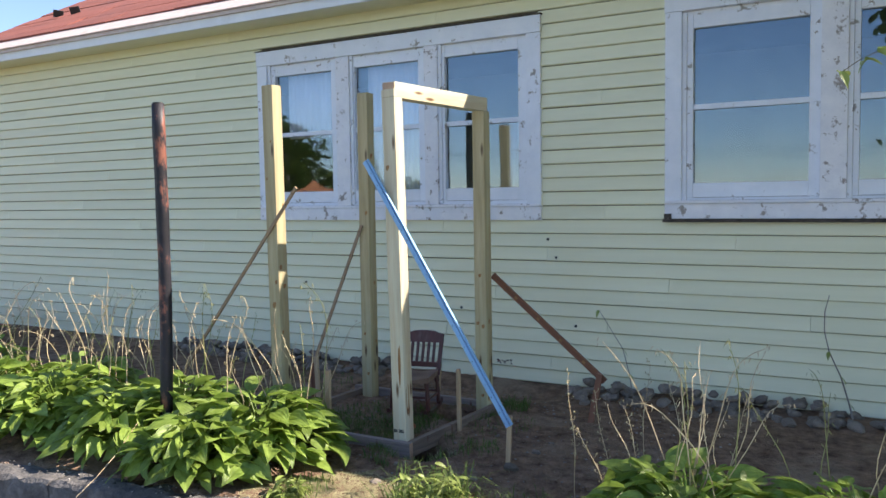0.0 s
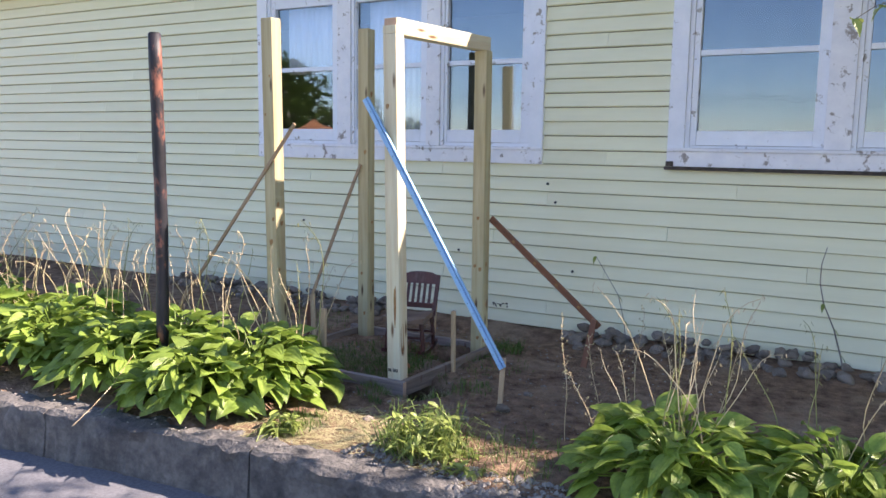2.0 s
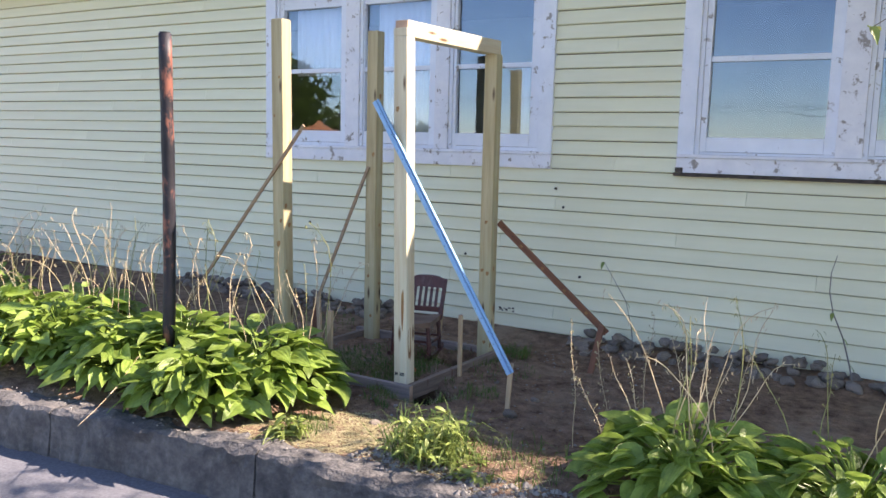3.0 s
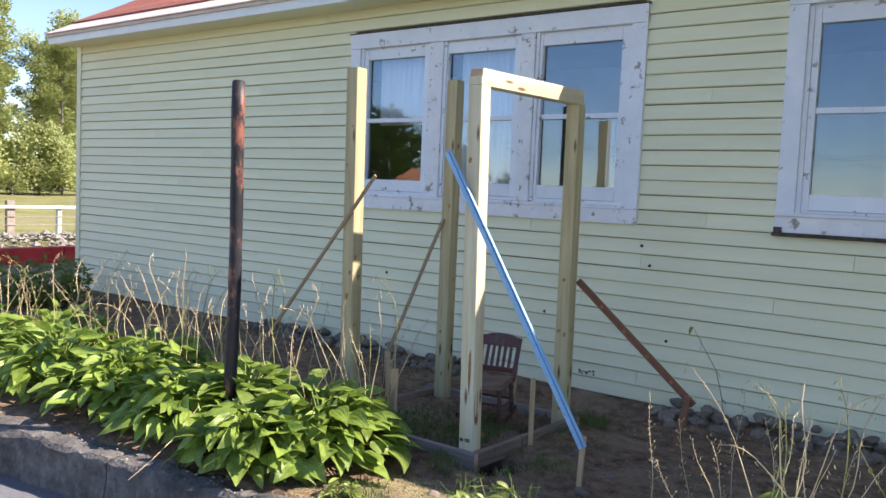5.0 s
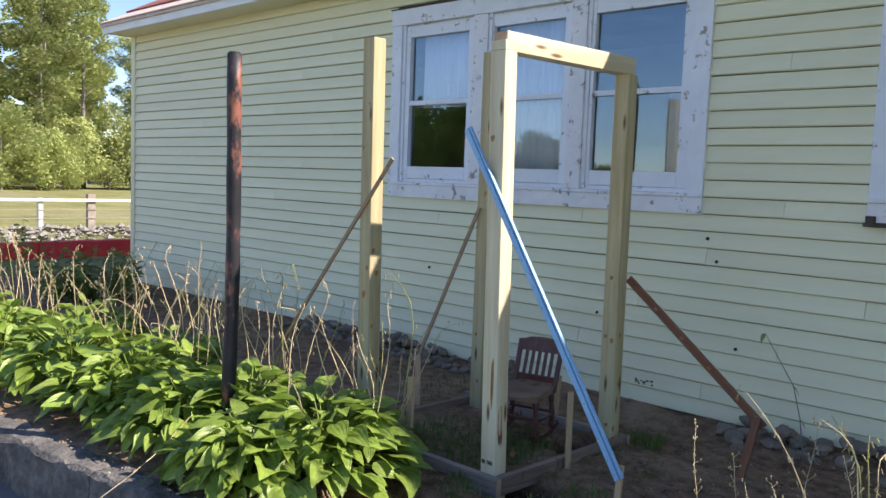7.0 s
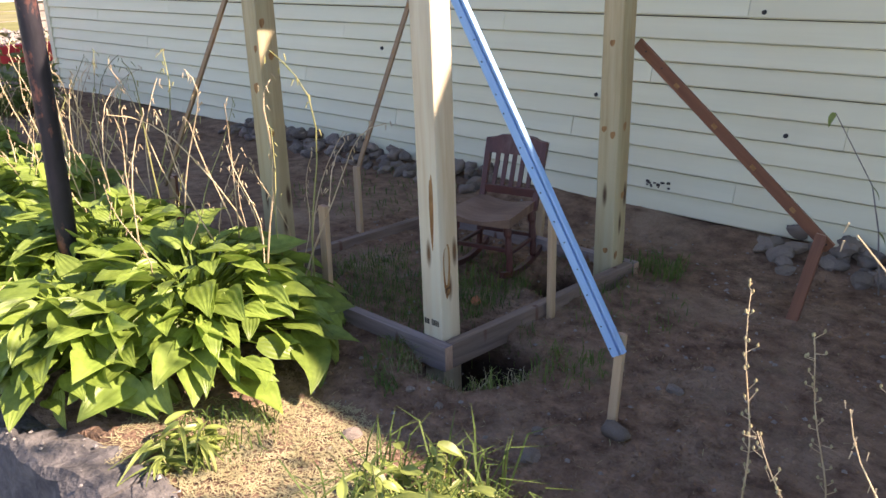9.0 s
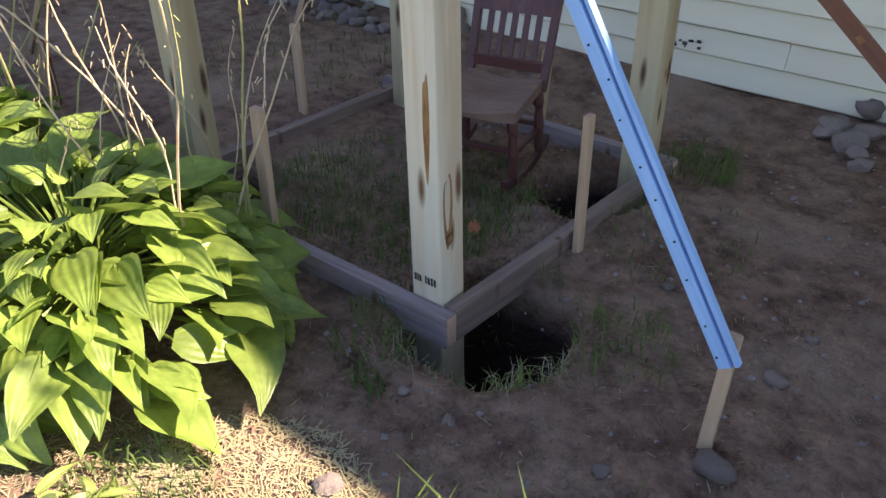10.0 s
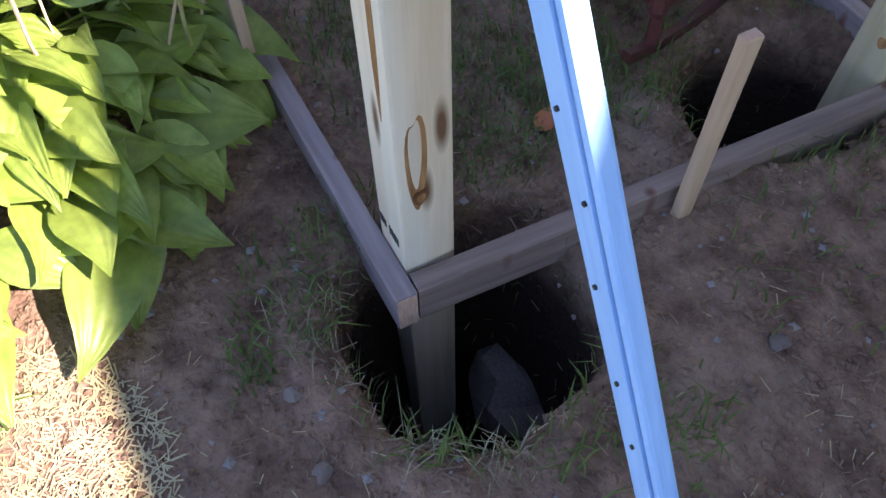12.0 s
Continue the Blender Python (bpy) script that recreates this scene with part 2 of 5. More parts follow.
M_FENCEPOST = mat("grey fence wood", (0.22, 0.18, 0.15), (0.36, 0.31, 0.27), 0.9, 5, (1, 1, 1), 0)
M_RED = mat("bright red plastic", (0.62, 0.03, 0.035), (0.78, 0.06, 0.06), 0.5, 3, (1, 1, 1), 0)
M_IRON = mat("black iron", (0.01, 0.01, 0.01), (0.03, 0.03, 0.03), 0.6, 10, (1, 1, 1), 0)
M_ORANGE = mat("orange roofing", (0.45, 0.16, 0.07), (0.55, 0.22, 0.1), 0.8, 3, (1, 1, 1), 0)
M_DEADLEAF = mat("fallen leaf", (0.35, 0.11, 0.04), (0.5, 0.2, 0.09), 0.7, 10, (1, 1, 1), 0)

# ---- mesh helpers ----


def mesh_of(bm, name, material):
    me = bpy.data.meshes.new(name)
    bm.to_mesh(me)
    bm.free()
    me.materials.append(material)
    return me


def part(name, bm, material, parent=None, label="", m=None):
    ob = new(name, mesh_of(bm, name, material) if not isinstance(bm, bpy.types.Mesh) else bm)
    if parent is not None:
        ob.parent = parent
    if m is not None:
        ob.matrix_basis = m
    if label:
        ob["label"] = label
    return ob


def thing(name, label, category, m=None, group="", kind=""):
    ob = new(name)
    if m is not None:
        ob.matrix_basis = m
    return tagged(ob, label, category, group, kind)


def add_box(bm, x0, x1, y0, y1, z0, z1, bevel=0.0):
    vs = [bm.verts.new((x, y, z)) for x in (x0, x1) for y in (y0, y1) for z in (z0, z1)]
    fs = [bm.faces.new([vs[i] for i in q]) for q in ((0, 1, 3, 2), (4, 6, 7, 5), (0, 4, 5, 1), (2, 3, 7, 6), (0, 2, 6, 4), (1, 5, 7, 3))]
    if bevel:
        es = list({e for f in fs for e in f.edges})
        bmesh.ops.bevel(bm, geom=es, offset=bevel, segments=2, affect="EDGES", profile=0.6)
    return bm


def box(x0, x1, y0, y1, z0, z1, bevel=0.0):
    return add_box(bmesh.new(), x0, x1, y0, y1, z0, z1, bevel)


def stick(a, b, w, d, bevel=0.002, side=(0, 1, 0)):
    """A bar from a to b: its mesh along local z and the pose that lays it there; d is its depth along side."""
    a, b = Vector(a), Vector(b)
    z = (b - a).normalized()
    y = Vector(side)
    y = (y - y.dot(z) * z).normalized()
    x = y.cross(z)
    m = Matrix((x, y, z)).transposed().to_4x4()
    m.translation = a
    return box(-w / 2, w / 2, -d / 2, d / 2, 0, (b - a).length, bevel), m


def tube(bm, pts, radii, n=6):
    rings = []
    for i, (p, r) in enumerate(zip(pts, radii)):
        p = Vector(p)
        q = Vector(pts[min(i + 1, len(pts) - 1)]) - Vector(pts[max(i - 1, 0)])
        q = q.normalized() if q.length > 0 else Vector((0, 0, 1))
        u = q.cross(Vector((0.31, 0.95, 0.05))).normalized()
        v = q.cross(u)
        rings.append([bm.verts.new(p + r * (math.cos(2 * math.pi * k / n) * u + math.sin(2 * math.pi * k / n) * v)) for k in range(n)])
    for a, b in zip(rings, rings[1:]):
        for k in range(n):
            bm.faces.new((a[k], a[(k + 1) % n], b[(k + 1) % n], b[k]))
    bm.faces.new(list(reversed(rings[0])))
    bm.faces.new(rings[-1])
    return bm


def rock_mesh(name, seed, material, flat=0.7, rough=0.36):
    bm = bmesh.new()
    bmesh.ops.create_icosphere(bm, subdivisions=2, radius=1)
    off = Vector((seed * 7.3, seed * 3.1, seed * 1.7))
    for v in bm.verts:
        k = 1 + rough * noise.noise(v.co * 0.9 + off) * 1.6 + rough * 0.5 * noise.noise(v.co * 2.3 + off)
        v.co = Vector((v.co.x * k * 1.15, v.co.y * k * 0.9, v.co.z * k * flat))
    for f in bm.faces:
        f.smooth = seed % 2 == 1
    return mesh_of(bm, name, material)


def sheet(name, xs, ys, height, material, kind="structure", label="", category=""):
    xs, ys = np.array(xs), np.array(ys)
    co = [(x, y, height(x, y)) for y in ys for x in xs]
    nx = len(xs)
    fs = [(j * nx + i, j * nx + i + 1, (j + 1) * nx + i + 1, (j + 1) * nx + i) for j in range(len(ys) - 1) for i in range(nx - 1)]
    me = bpy.data.meshes.new(name)
    me.from_pydata(co, [], fs)
    for p in me.polygons:
        p.use_smooth = True
    me.materials.append(material)
    return tagged(new(name, me), label, category, "", kind)


def steps(*spans):
    out = []
    for a, b, d in spans:
        out += list(np.arange(a, b - d * 0.5, d))
    return out + [spans[-1][1]]


def blades(name, spots, material, seed, parent=None, kind="stuff", label="", category="", flat=False):
    """Many narrow blades in one mesh; spots: (x, y, z, spread, how many, length, width)."""
    rnd = random.Random(seed)
    co, fs = [], []
    for sx, sy, sz, spread, count, length, width in spots:
        for _ in range(count):
            a, r = rnd.uniform(0, 6.283), spread * math.sqrt(rnd.random())
            x, y = sx + r * math.cos(a), sy + r * math.sin(a)
            h = rnd.uniform(0, 6.283)
            ll = length * rnd.uniform(0.5, 1.3)
            lean = rnd.uniform(0.2, 1.5)
            dx, dy = math.cos(h), math.sin(h)
            px, py = -dy * width / 2, dx * width / 2
            z = sz if not callable(sz) else sz(x, y)
            i = len(co)
            if flat:
                up = rnd.uniform(-0.05, 0.18)
                co += [(x - px, y - py, z + 0.003), (x + px, y + py, z + 0.003),
                       (x + dx * ll + px, y + dy * ll + py, z + 0.004 + up * ll), (x + dx * ll - px, y + dy * ll - py, z + 0.004 + up * ll)]
                fs.append((i, i + 1, i + 2, i + 3))
            else:
                mx, mz = 0.4 * ll * lean, 0.6 * ll
                ex, ez = ll * lean, 0.9 * ll * (1.15 - 0.6 * lean)
                co += [(x - px, y - py, z - 0.01), (x + px, y + py, z - 0.01), (x + dx * mx + px * 0.8, y + dy * mx + py * 0.8, z + mz),
                       (x + dx * mx - px * 0.8, y + dy * mx - py * 0.8, z + mz), (x + dx * ex, y + dy * ex, z + ez)]
                fs += [(i, i + 1, i + 2, i + 3), (i + 3, i + 2, i + 4)]
    me = bpy.data.meshes.new(name)
    me.from_pydata(co, [], fs)
    me.materials.append(material)
    ob = new(name, me)
    if parent is not None:
        ob.parent = parent
        return ob
    return tagged(ob, label, category, "", kind)


# ---- ground, drive and kerb ----
WALL = 5.414
BED = 0.0
DRIVE = -0.28


def kerb_y(x):
    return 2.44 + 0.10 * (x + 2.5) - 0.012 * (x + 2.5) ** 2 if x < -2.5 else 2.44 + 0.06 * (x + 2.5)


HOLES = [(-2.39, 3.67, 0.215, 0.205, 0.75), (-2.54, 4.43, 0.17, 0.20, 0.45), (-3.43, 3.76, 0.15, 0.13, 0.35)]


def bed_height(x, y):
    z = BED + 0.018 * noise.noise((x * 1.1, y * 1.1, 0.3)) + 0.012 * noise.noise((x * 4.1, y * 4.1, 1.3)) + 0.006 * noise.noise((x * 13, y * 13, 2.3)) + 0.004 * noise.noise((x * 31, y * 31, 5.3))
    near = max(0.0, min(1.0, (kerb_y(x) + 0.35 - y) / 0.35))
    z -= 0.035 * near
    bank = max(0.0, min(1.0, (y - 5.08) / 0.28))
    z += 0.05 * bank * bank * (3 - 2 * bank)
    for hx, hy, rx, ry, dep in HOLES:
        d = math.hypot((x - hx) / rx, (y - hy) / ry) + 0.16 * noise.noise((x * 9, y * 9, 4.0))
        if d < 1.5:
            s = max(0.0, min(1.0, (1.06 - d) / 0.42))
            z -= dep * s * s * (3 - 2 * s)
            z += 0.02 * max(0.0, 1 - abs(d - 1.25) / 0.25)
    return z


def far_height(x, y):
    lift = max(0.0, min(1.0, (-9.4 - x) / 1.6)) * max(0.0, min(1.0, (y - 0.5) / 2.0))
    if -9.4 < x < 2.5 and 3 < y < 13:
        return -1.3
    return -0.31 + 0.29 * lift * lift * (3 - 2 * lift)


wide = [-2500, -900, -400, -200, -120, -80, -60, -45, -35, -28, -22, -18, -15, -13, -12, -11, -10, -8, -6, -4, -2, 0, 2, 4, 6, 8, 10, 14, 20, 30, 45, 70, 120, 300, 900, 2500]
sheet("ground", wide, wide, far_height, M_FIELD, label="open grassy ground running to the horizon", category="ground")
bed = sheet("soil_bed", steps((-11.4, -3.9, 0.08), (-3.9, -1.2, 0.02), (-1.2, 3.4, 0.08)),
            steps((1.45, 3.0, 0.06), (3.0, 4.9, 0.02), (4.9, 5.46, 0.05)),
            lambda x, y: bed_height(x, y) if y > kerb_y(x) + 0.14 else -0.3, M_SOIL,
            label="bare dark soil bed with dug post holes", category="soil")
# Soil colour darkens with depth, painting in the shade inside the holes.
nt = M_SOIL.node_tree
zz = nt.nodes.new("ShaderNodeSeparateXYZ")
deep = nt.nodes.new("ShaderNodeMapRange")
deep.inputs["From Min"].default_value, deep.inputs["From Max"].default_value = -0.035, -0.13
hole_shade_mix = nt.nodes.new("ShaderNodeMixRGB")
hole_shade_mix.inputs[2].default_value = (0.038, 0.025, 0.018, 1)
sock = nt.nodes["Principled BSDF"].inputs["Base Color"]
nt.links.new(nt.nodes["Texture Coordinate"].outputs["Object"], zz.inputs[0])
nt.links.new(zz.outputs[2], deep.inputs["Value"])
nt.links.new(deep.outputs[0], hole_shade_mix.inputs[0])
nt.links.new(sock.links[0].from_socket, hole_shade_mix.inputs[1])
nt.links.new(hole_shade_mix.outputs[0], sock)
sheet("driveway", steps((-12, 6, 0.5)), steps((-6, 2.6, 0.4)), lambda x, y: DRIVE + 0.006 * noise.noise((x, y, 0)), M_ASPHALT,
      label="worn dark asphalt driveway along the kerb", category="driveway")


def kerb():
    rnd = random.Random(5)
    top = thing("kerb", "cracked weathered concrete retaining kerb beside the driveway", "kerb", kind="structure")
    x = -9.4
    while x < 3.2:
        ln = rnd.uniform(0.9, 1.5)
        bm = bmesh.new()
        nseg = 28
        prof = [(0.0, -0.34), (0.015, -0.10), (0.02, -0.035), (0.045, -0.012), (0.11, -0.005), (0.19, -0.012), (0.22, -0.05), (0.22, -0.34)]
        rows = []
        for i in range(nseg + 1):
            xx = x + 0.006 + (ln - 0.012) * i / nseg
            row = []
            for k, (py, pz) in enumerate(prof):
                j = 0.034 * noise.noise((xx * 5, k * 1.7, 3.0)) + 0.026 * noise.noise((xx * 15, k * 2.3, 8.0))
                row.append(bm.verts.new((xx, kerb_y(xx) + py + j, pz + (0.7 * j if 1 < k < 6 else 0) + 0.012 * noise.noise((xx * 1.3, 0, 9)))))
            rows.append(row)
        for a, b in zip(rows, rows[1:]):
            for k in range(len(prof) - 1):
                bm.faces.new((a[k], b[k], b[k + 1], a[k + 1]))
        bm.faces.new(rows[0])
        bm.faces.new(list(reversed(rows[-1])))
        part("block", bm, M_CONCRETE, top)
        x += ln


kerb()

# ---- house ----
X0, X1 = -9.93, 4.2
EAVE_Y, EAVE_Z = 5.05, 3.19
SLOPE = 0.526
WINDOWS = [(-5.212, -2.376, 1.304, 2.852), (-1.437, 0.70, 1.315, 2.87)]


def house_shell():
    bm = bmesh.new()
    ya, yb, top = WALL + 0.012, WALL + 0.16, 3.15
    xs = [X0]
    for a, b, c, d in WINDOWS:
        add_box(bm, xs[-1], a + 0.10, ya, yb, 0.02, top)
        add_box(bm, a + 0.10, b - 0.10, ya, yb, 0.02, c + 0.10)
        add_box(bm, a + 0.10, b - 0.10, ya, yb, d - 0.10, top)
        xs.append(b - 0.10)
    add_box(bm, xs[-1], X1, ya, yb, 0.02, top)
    return part("wall_south", bm, M_GAPSHADE)


wall = tagged(house_shell(), "house wall clad in pale yellow-green lap siding", "wall", "", "structure")
tagged(part("wall_west", box(X0, X0 + 0.15, WALL + 0.16, 14.2, 0.02, 3.15), M_SIDING), "plain pale yellow end wall of the house", "wall", "", "structure")
tagged(part("wall_east", box(X1 - 0.15, X1, WALL + 0.16, 14.2, 0.02, 3.15), M_SIDING), "plain pale yellow end wall of the house", "wall", "", "structure")
tagged(part("wall_north", box(X0, X1, 14.2, 14.35, 0.02, 3.15), M_SIDING), "plain pale yellow rear wall of the house", "wall", "", "structure")
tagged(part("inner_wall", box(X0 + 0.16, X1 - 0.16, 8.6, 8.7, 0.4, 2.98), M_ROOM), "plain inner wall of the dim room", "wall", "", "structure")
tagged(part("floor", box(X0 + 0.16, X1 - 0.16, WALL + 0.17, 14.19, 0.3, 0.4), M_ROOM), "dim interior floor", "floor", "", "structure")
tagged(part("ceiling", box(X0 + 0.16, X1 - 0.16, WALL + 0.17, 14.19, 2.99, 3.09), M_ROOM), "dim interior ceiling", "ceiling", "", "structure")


def gable(x):
    bm = bmesh.new()
    ridge = 3.14 + SLOPE * (9.8 - WALL)
    vs = [bm.verts.new(p) for p in ((x, WALL + 0.02, 3.152), (x, 14.3, 3.152), (x, 9.86, ridge + 0.02), (x + 0.12, WALL + 0.02, 3.152), (x + 0.12, 14.3, 3.152), (x + 0.12, 9.86, ridge + 0.02))]
    for q in ((0, 2, 1), (3, 4, 5), (0, 3, 5, 2), (1, 2, 5, 4), (0, 1, 4, 3)):
        bm.faces.new([vs[i] for i in q])
    tagged(part("gable_wall", bm, M_SIDING), "pale yellow triangular gable wall under the roof", "wall", "", "structure")


gable(X0 + 0.01)
gable(X1 - 0.13)


def roof():
    top = thing("roof", "red asphalt shingle roof with a pale weathered eave strip", "roof", kind="structure")
    xa, xb = X0 - 0.10, X1 + 0.2
    ridge_y = 9.86
    for sgn in (1, -1):
        bm = bmesh.new()
        y_e = EAVE_Y if sgn > 0 else 2 * ridge_y - EAVE_Y
        prof = [(y_e, EAVE_Z - 0.03), (y_e, EAVE_Z), (ridge_y, EAVE_Z + SLOPE * (ridge_y - EAVE_Y)), (ridge_y, EAVE_Z + SLOPE * (ridge_y - EAVE_Y) - 0.06)]
        rows = [[bm.verts.new((x, *p)) for p in prof] for x in (xa, xb)]
        for k in range(4):
            bm.faces.new((rows[0][k], rows[0][(k + 1) % 4], rows[1][(k + 1) % 4], rows[1][k]))
        bm.faces.new(rows[0])
        bm.faces.new(list(reversed(rows[1])))
        part("deck", bm, M_SHINGLE, top)
    # pale strip at the eave, then courses of shingle
    ang = math.degrees(math.atan(SLOPE))
    tilt = pose(0, EAVE_Y, EAVE_Z + 0.002, ang, 0, 0)
    bm = box(xa - 0.01, xb, -0.03, 0.40, 0.0, 0.012)
    part("eave_strip", bm, M_DRIP, top, "pale weathered roofing strip", tilt)
    rnd = random.Random(3)
    for i in range(22):
        v0 = 0.36 + i * 0.215
        x = xa - 0.01
        bm = bmesh.new()
        while x < xb:
            ln = rnd.uniform(0.85, 1.05)
            j = rnd.uniform(-0.012, 0.012)
            add_box(bm, x, min(x + ln - 0.008, xb), v0 + j, v0 + 0.26, 0.012 + rnd.uniform(0, 0.004), 0.026 + rnd.uniform(0, 0.01) - 0.0)
            x += ln
        part("shingle_course", bm, M_SHINGLE, top, "", tilt)
    part("fascia", box(xa, xb, EAVE_Y + 0.012, EAVE_Y + 0.035, EAVE_Z - 0.125, EAVE_Z - 0.032, 0.003), M_FASCIA, top, "white painted fascia board")
    part("soffit", box(xa, xb, EAVE_Y + 0.036, WALL + 0.01, EAVE_Z - 0.112, EAVE_Z - 0.097), M_SIDING, top, "pale yellow soffit board")
    part("drip_edge", box(xa, xb, EAVE_Y - 0.012, EAVE_Y + 0.008, EAVE_Z - 0.045, EAVE_Z - 0.012), M_DRIP, top, "weathered metal drip edge")
    bm, m = stick((xa - 0.012, EAVE_Y, EAVE_Z - 0.045), (xa - 0.012, 9.86, EAVE_Z - 0.045 + SLOPE * (9.86 - EAVE_Y)), 0.02, 0.09, 0.002, (0, 0, 1))
    part("rake_board", bm, M_FASCIA, top, "white painted rake board", m)
    # two bits of flashing standing on the shingles
    for dx in (0.0, 0.35):
        part("flashing", box(-0.06, 0.06, -0.01, 0.01, 0, 0.09), M_IRON, top, "bent dark metal flashing", tilt @ pose(-9.3 + dx, 1.35, 0.02, 0, 25 * (1 - 2 * dx), 30))


roof()
tagged(part("corner_board", box(X0 - 0.03, X0 + 0.06, WALL - 0.025, WALL + 0.15, 0.03, 3.10, 0.003), M_SIDING), "pale yellow corner board at the wall end", "trim", "", "structure")


def window(index, spec, sashes, sill_dark):
    """A casing with its sashes; sashes: (glass left, glass right, mullion right edge)."""
    a, b, c, d = spec
    win = thing("window_%d" % index, "wide white-painted wooden window with peeling paint and paired sashes", "window", kind="structure")
    yf = WALL - 0.032
    w = 0.115
    part("casing", box(a, a + w, yf, WALL + 0.05, c + 0.105, d - 0.13, 0.004), M_TRIM, win, "peeling white side casing")
    part("casing", box(b - w, b, yf, WALL + 0.05, c + 0.105, d - 0.13, 0.004), M_TRIM, win, "peeling white side casing")
    part("head_casing", box(a - 0.004, b + 0.004, yf - 0.006, WALL + 0.05, d - 0.129, d, 0.004), M_TRIM, win, "peeling white head casing")
    # Near-black cap colour paints in the shadow line above the head casing.
    part("drip_cap", box(a - 0.012, b + 0.012, yf - 0.016, WALL + 0.01, d + 0.001, d + 0.009, 0.002), M_ROTSHADE, win, "drip cap coloured dark as its shadow line")
    part("apron", box(a, b, yf - 0.004, WALL + 0.05, c, c + 0.104, 0.004), M_PEEL, win, "badly peeling white apron board")
    part("sill", box(a + 0.01, b - 0.01, yf - (0.02 if sill_dark else 0.012), WALL + 0.06, c + 0.105, c + 0.127, 0.004), M_PEEL, win, "peeling window sill")
    if sill_dark:
        part("sill_rot", box(a - 0.01, b, yf - 0.022, WALL, c - 0.024, c - 0.002, 0.004), M_ROTSHADE, win, "black rotten ledge under the sill")
        part("sill_end", box(a + 0.0, a + 0.05, yf - 0.02, yf - 0.004, c + 0.0, c + 0.035, 0.003), M_ROTSHADE, win, "broken dark sill end")
    zt, zb = 2.622, 1.561
    left = a + w
    for i, (g0, g1, right) in enumerate(sashes):
        last = i == len(sashes) - 1
        mull0 = g1 + 0.068
        # jamb stop, sash frame, rail, panes
        ys = WALL + 0.0
        sash = part("sash", box(left + 0.03, g0, ys, ys + 0.045, zb - 0.10, zt + 0.09, 0.003), M_TRIM, win, "white sash stile")
        part("stile", box(g1, mull0 + (0.02 if last else 0.0), ys, ys + 0.045, zb - 0.10, zt + 0.09, 0.003), M_TRIM, sash)
        part("stop", box(left, left + 0.029, ys - 0.012, ys + 0.05, zb - 0.12, zt + 0.105, 0.003), M_TRIM, sash)
        part("top_rail", box(g0 + 0.001, g1 - 0.001, ys + 0.001, ys + 0.045, zt, zt + 0.088, 0.003), M_TRIM, sash)
        part("bottom_rail", box(g0 + 0.001, g1 - 0.001, ys + 0.001, ys + 0.045, zb - 0.098, zb, 0.003), M_TRIM, sash)
        part("meeting_rail", box(g0 + 0.001, g1 - 0.001, ys + 0.004, ys + 0.045, 2.065, 2.102, 0.003), M_TRIM, sash)
        for z0, z1 in ((zb + 0.001, 2.064), (2.103, zt - 0.001)):
            pane = part("pane", box(g0 + 0.001, g1 - 0.001, ys + 0.032, ys + 0.036, z0, z1), M_GLASS, sash, "clear glass pane with its sky reflection tinted blue")
            pane.visible_shadow = False
        if not last:
            part("mullion", box(mull0 + 0.001, right, yf + 0.004, ys + 0.05, c + 0.128, d - 0.13, 0.004), M_PEEL, win, "badly peeling white mullion")
        part("header", box(left, (right if not last else b - w), ys + 0.012, ys + 0.05, zt + 0.09, d - 0.13), M_TRIM, sash)
        part("footer", box(left, (right if not last else b - w), ys + 0.012, ys + 0.05, c + 0.128, zb - 0.101), M_TRIM, sash)
        left = right
    return win


window(1, WINDOWS[0], [(-5.02, -4.377, -4.165), (-4.125, -3.475, -3.28), (-3.225, -2.573, -2.50)], False)
window(2, WINDOWS[1], [(-1.251, -0.516, -0.290), (-0.225, 0.510, 0.58)], True)


def curtain(x0, x1, y, z0, z1, label, fold=0.02):
    bm = bmesh.new()
    n = 60
    rows = []
    for i in range(n + 1):
        x = x0 + (x1 - x0) * i / n
        o = fold * math.sin(i * 1.1) + fold * 0.6 * math.sin(i * 0.37 + 1)
        rows.append([bm.verts.new((x, y + o * k, z)) for z, k in ((z0, 1.2), ((z0 + z1) / 2, 1.0), (z1, 0.6))] + [bm.verts.new((x, y + 0.006 + o * k, z)) for z, k in ((z1, 0.6), ((z0 + z1) / 2, 1.0), (z0, 1.2))])
    for a, b in zip(rows, rows[1:]):
        for k in range(6):
            f = bm.faces.new((a[k], b[k], b[(k + 1) % 6], a[(k + 1) % 6]))
            f.smooth = True
    bm.faces.new(rows[0])
    bm.faces.new(list(reversed(rows[-1])))
    top = thing("curtain", label, "curtain")
    part("cloth", bm, M_CURTAIN, top)
    bm = bmesh.new()
    tube(bm, [(x0 - 0.05, y, z1 + 0.01), (x1 + 0.05, y, z1 + 0.01)], [0.008, 0.008])
    part("rod", bm, M_FASCIA, top)


curtain(-4.95, -4.34, WALL + 0.10, 2.05, 2.66, "white cloth curtain hanging behind the window", 0.006)
curtain(-4.05, -3.42, WALL + 0.10, 1.46, 2.66, "white cloth curtain hanging behind the window", 0.006)
curtain(-2.70, -2.56, WALL + 0.10, 1.46, 2.09, "narrow pale cloth curtain behind the window", 0.012)

# ---- the timber frame ----
EX = -2.44     # outer face of the east board


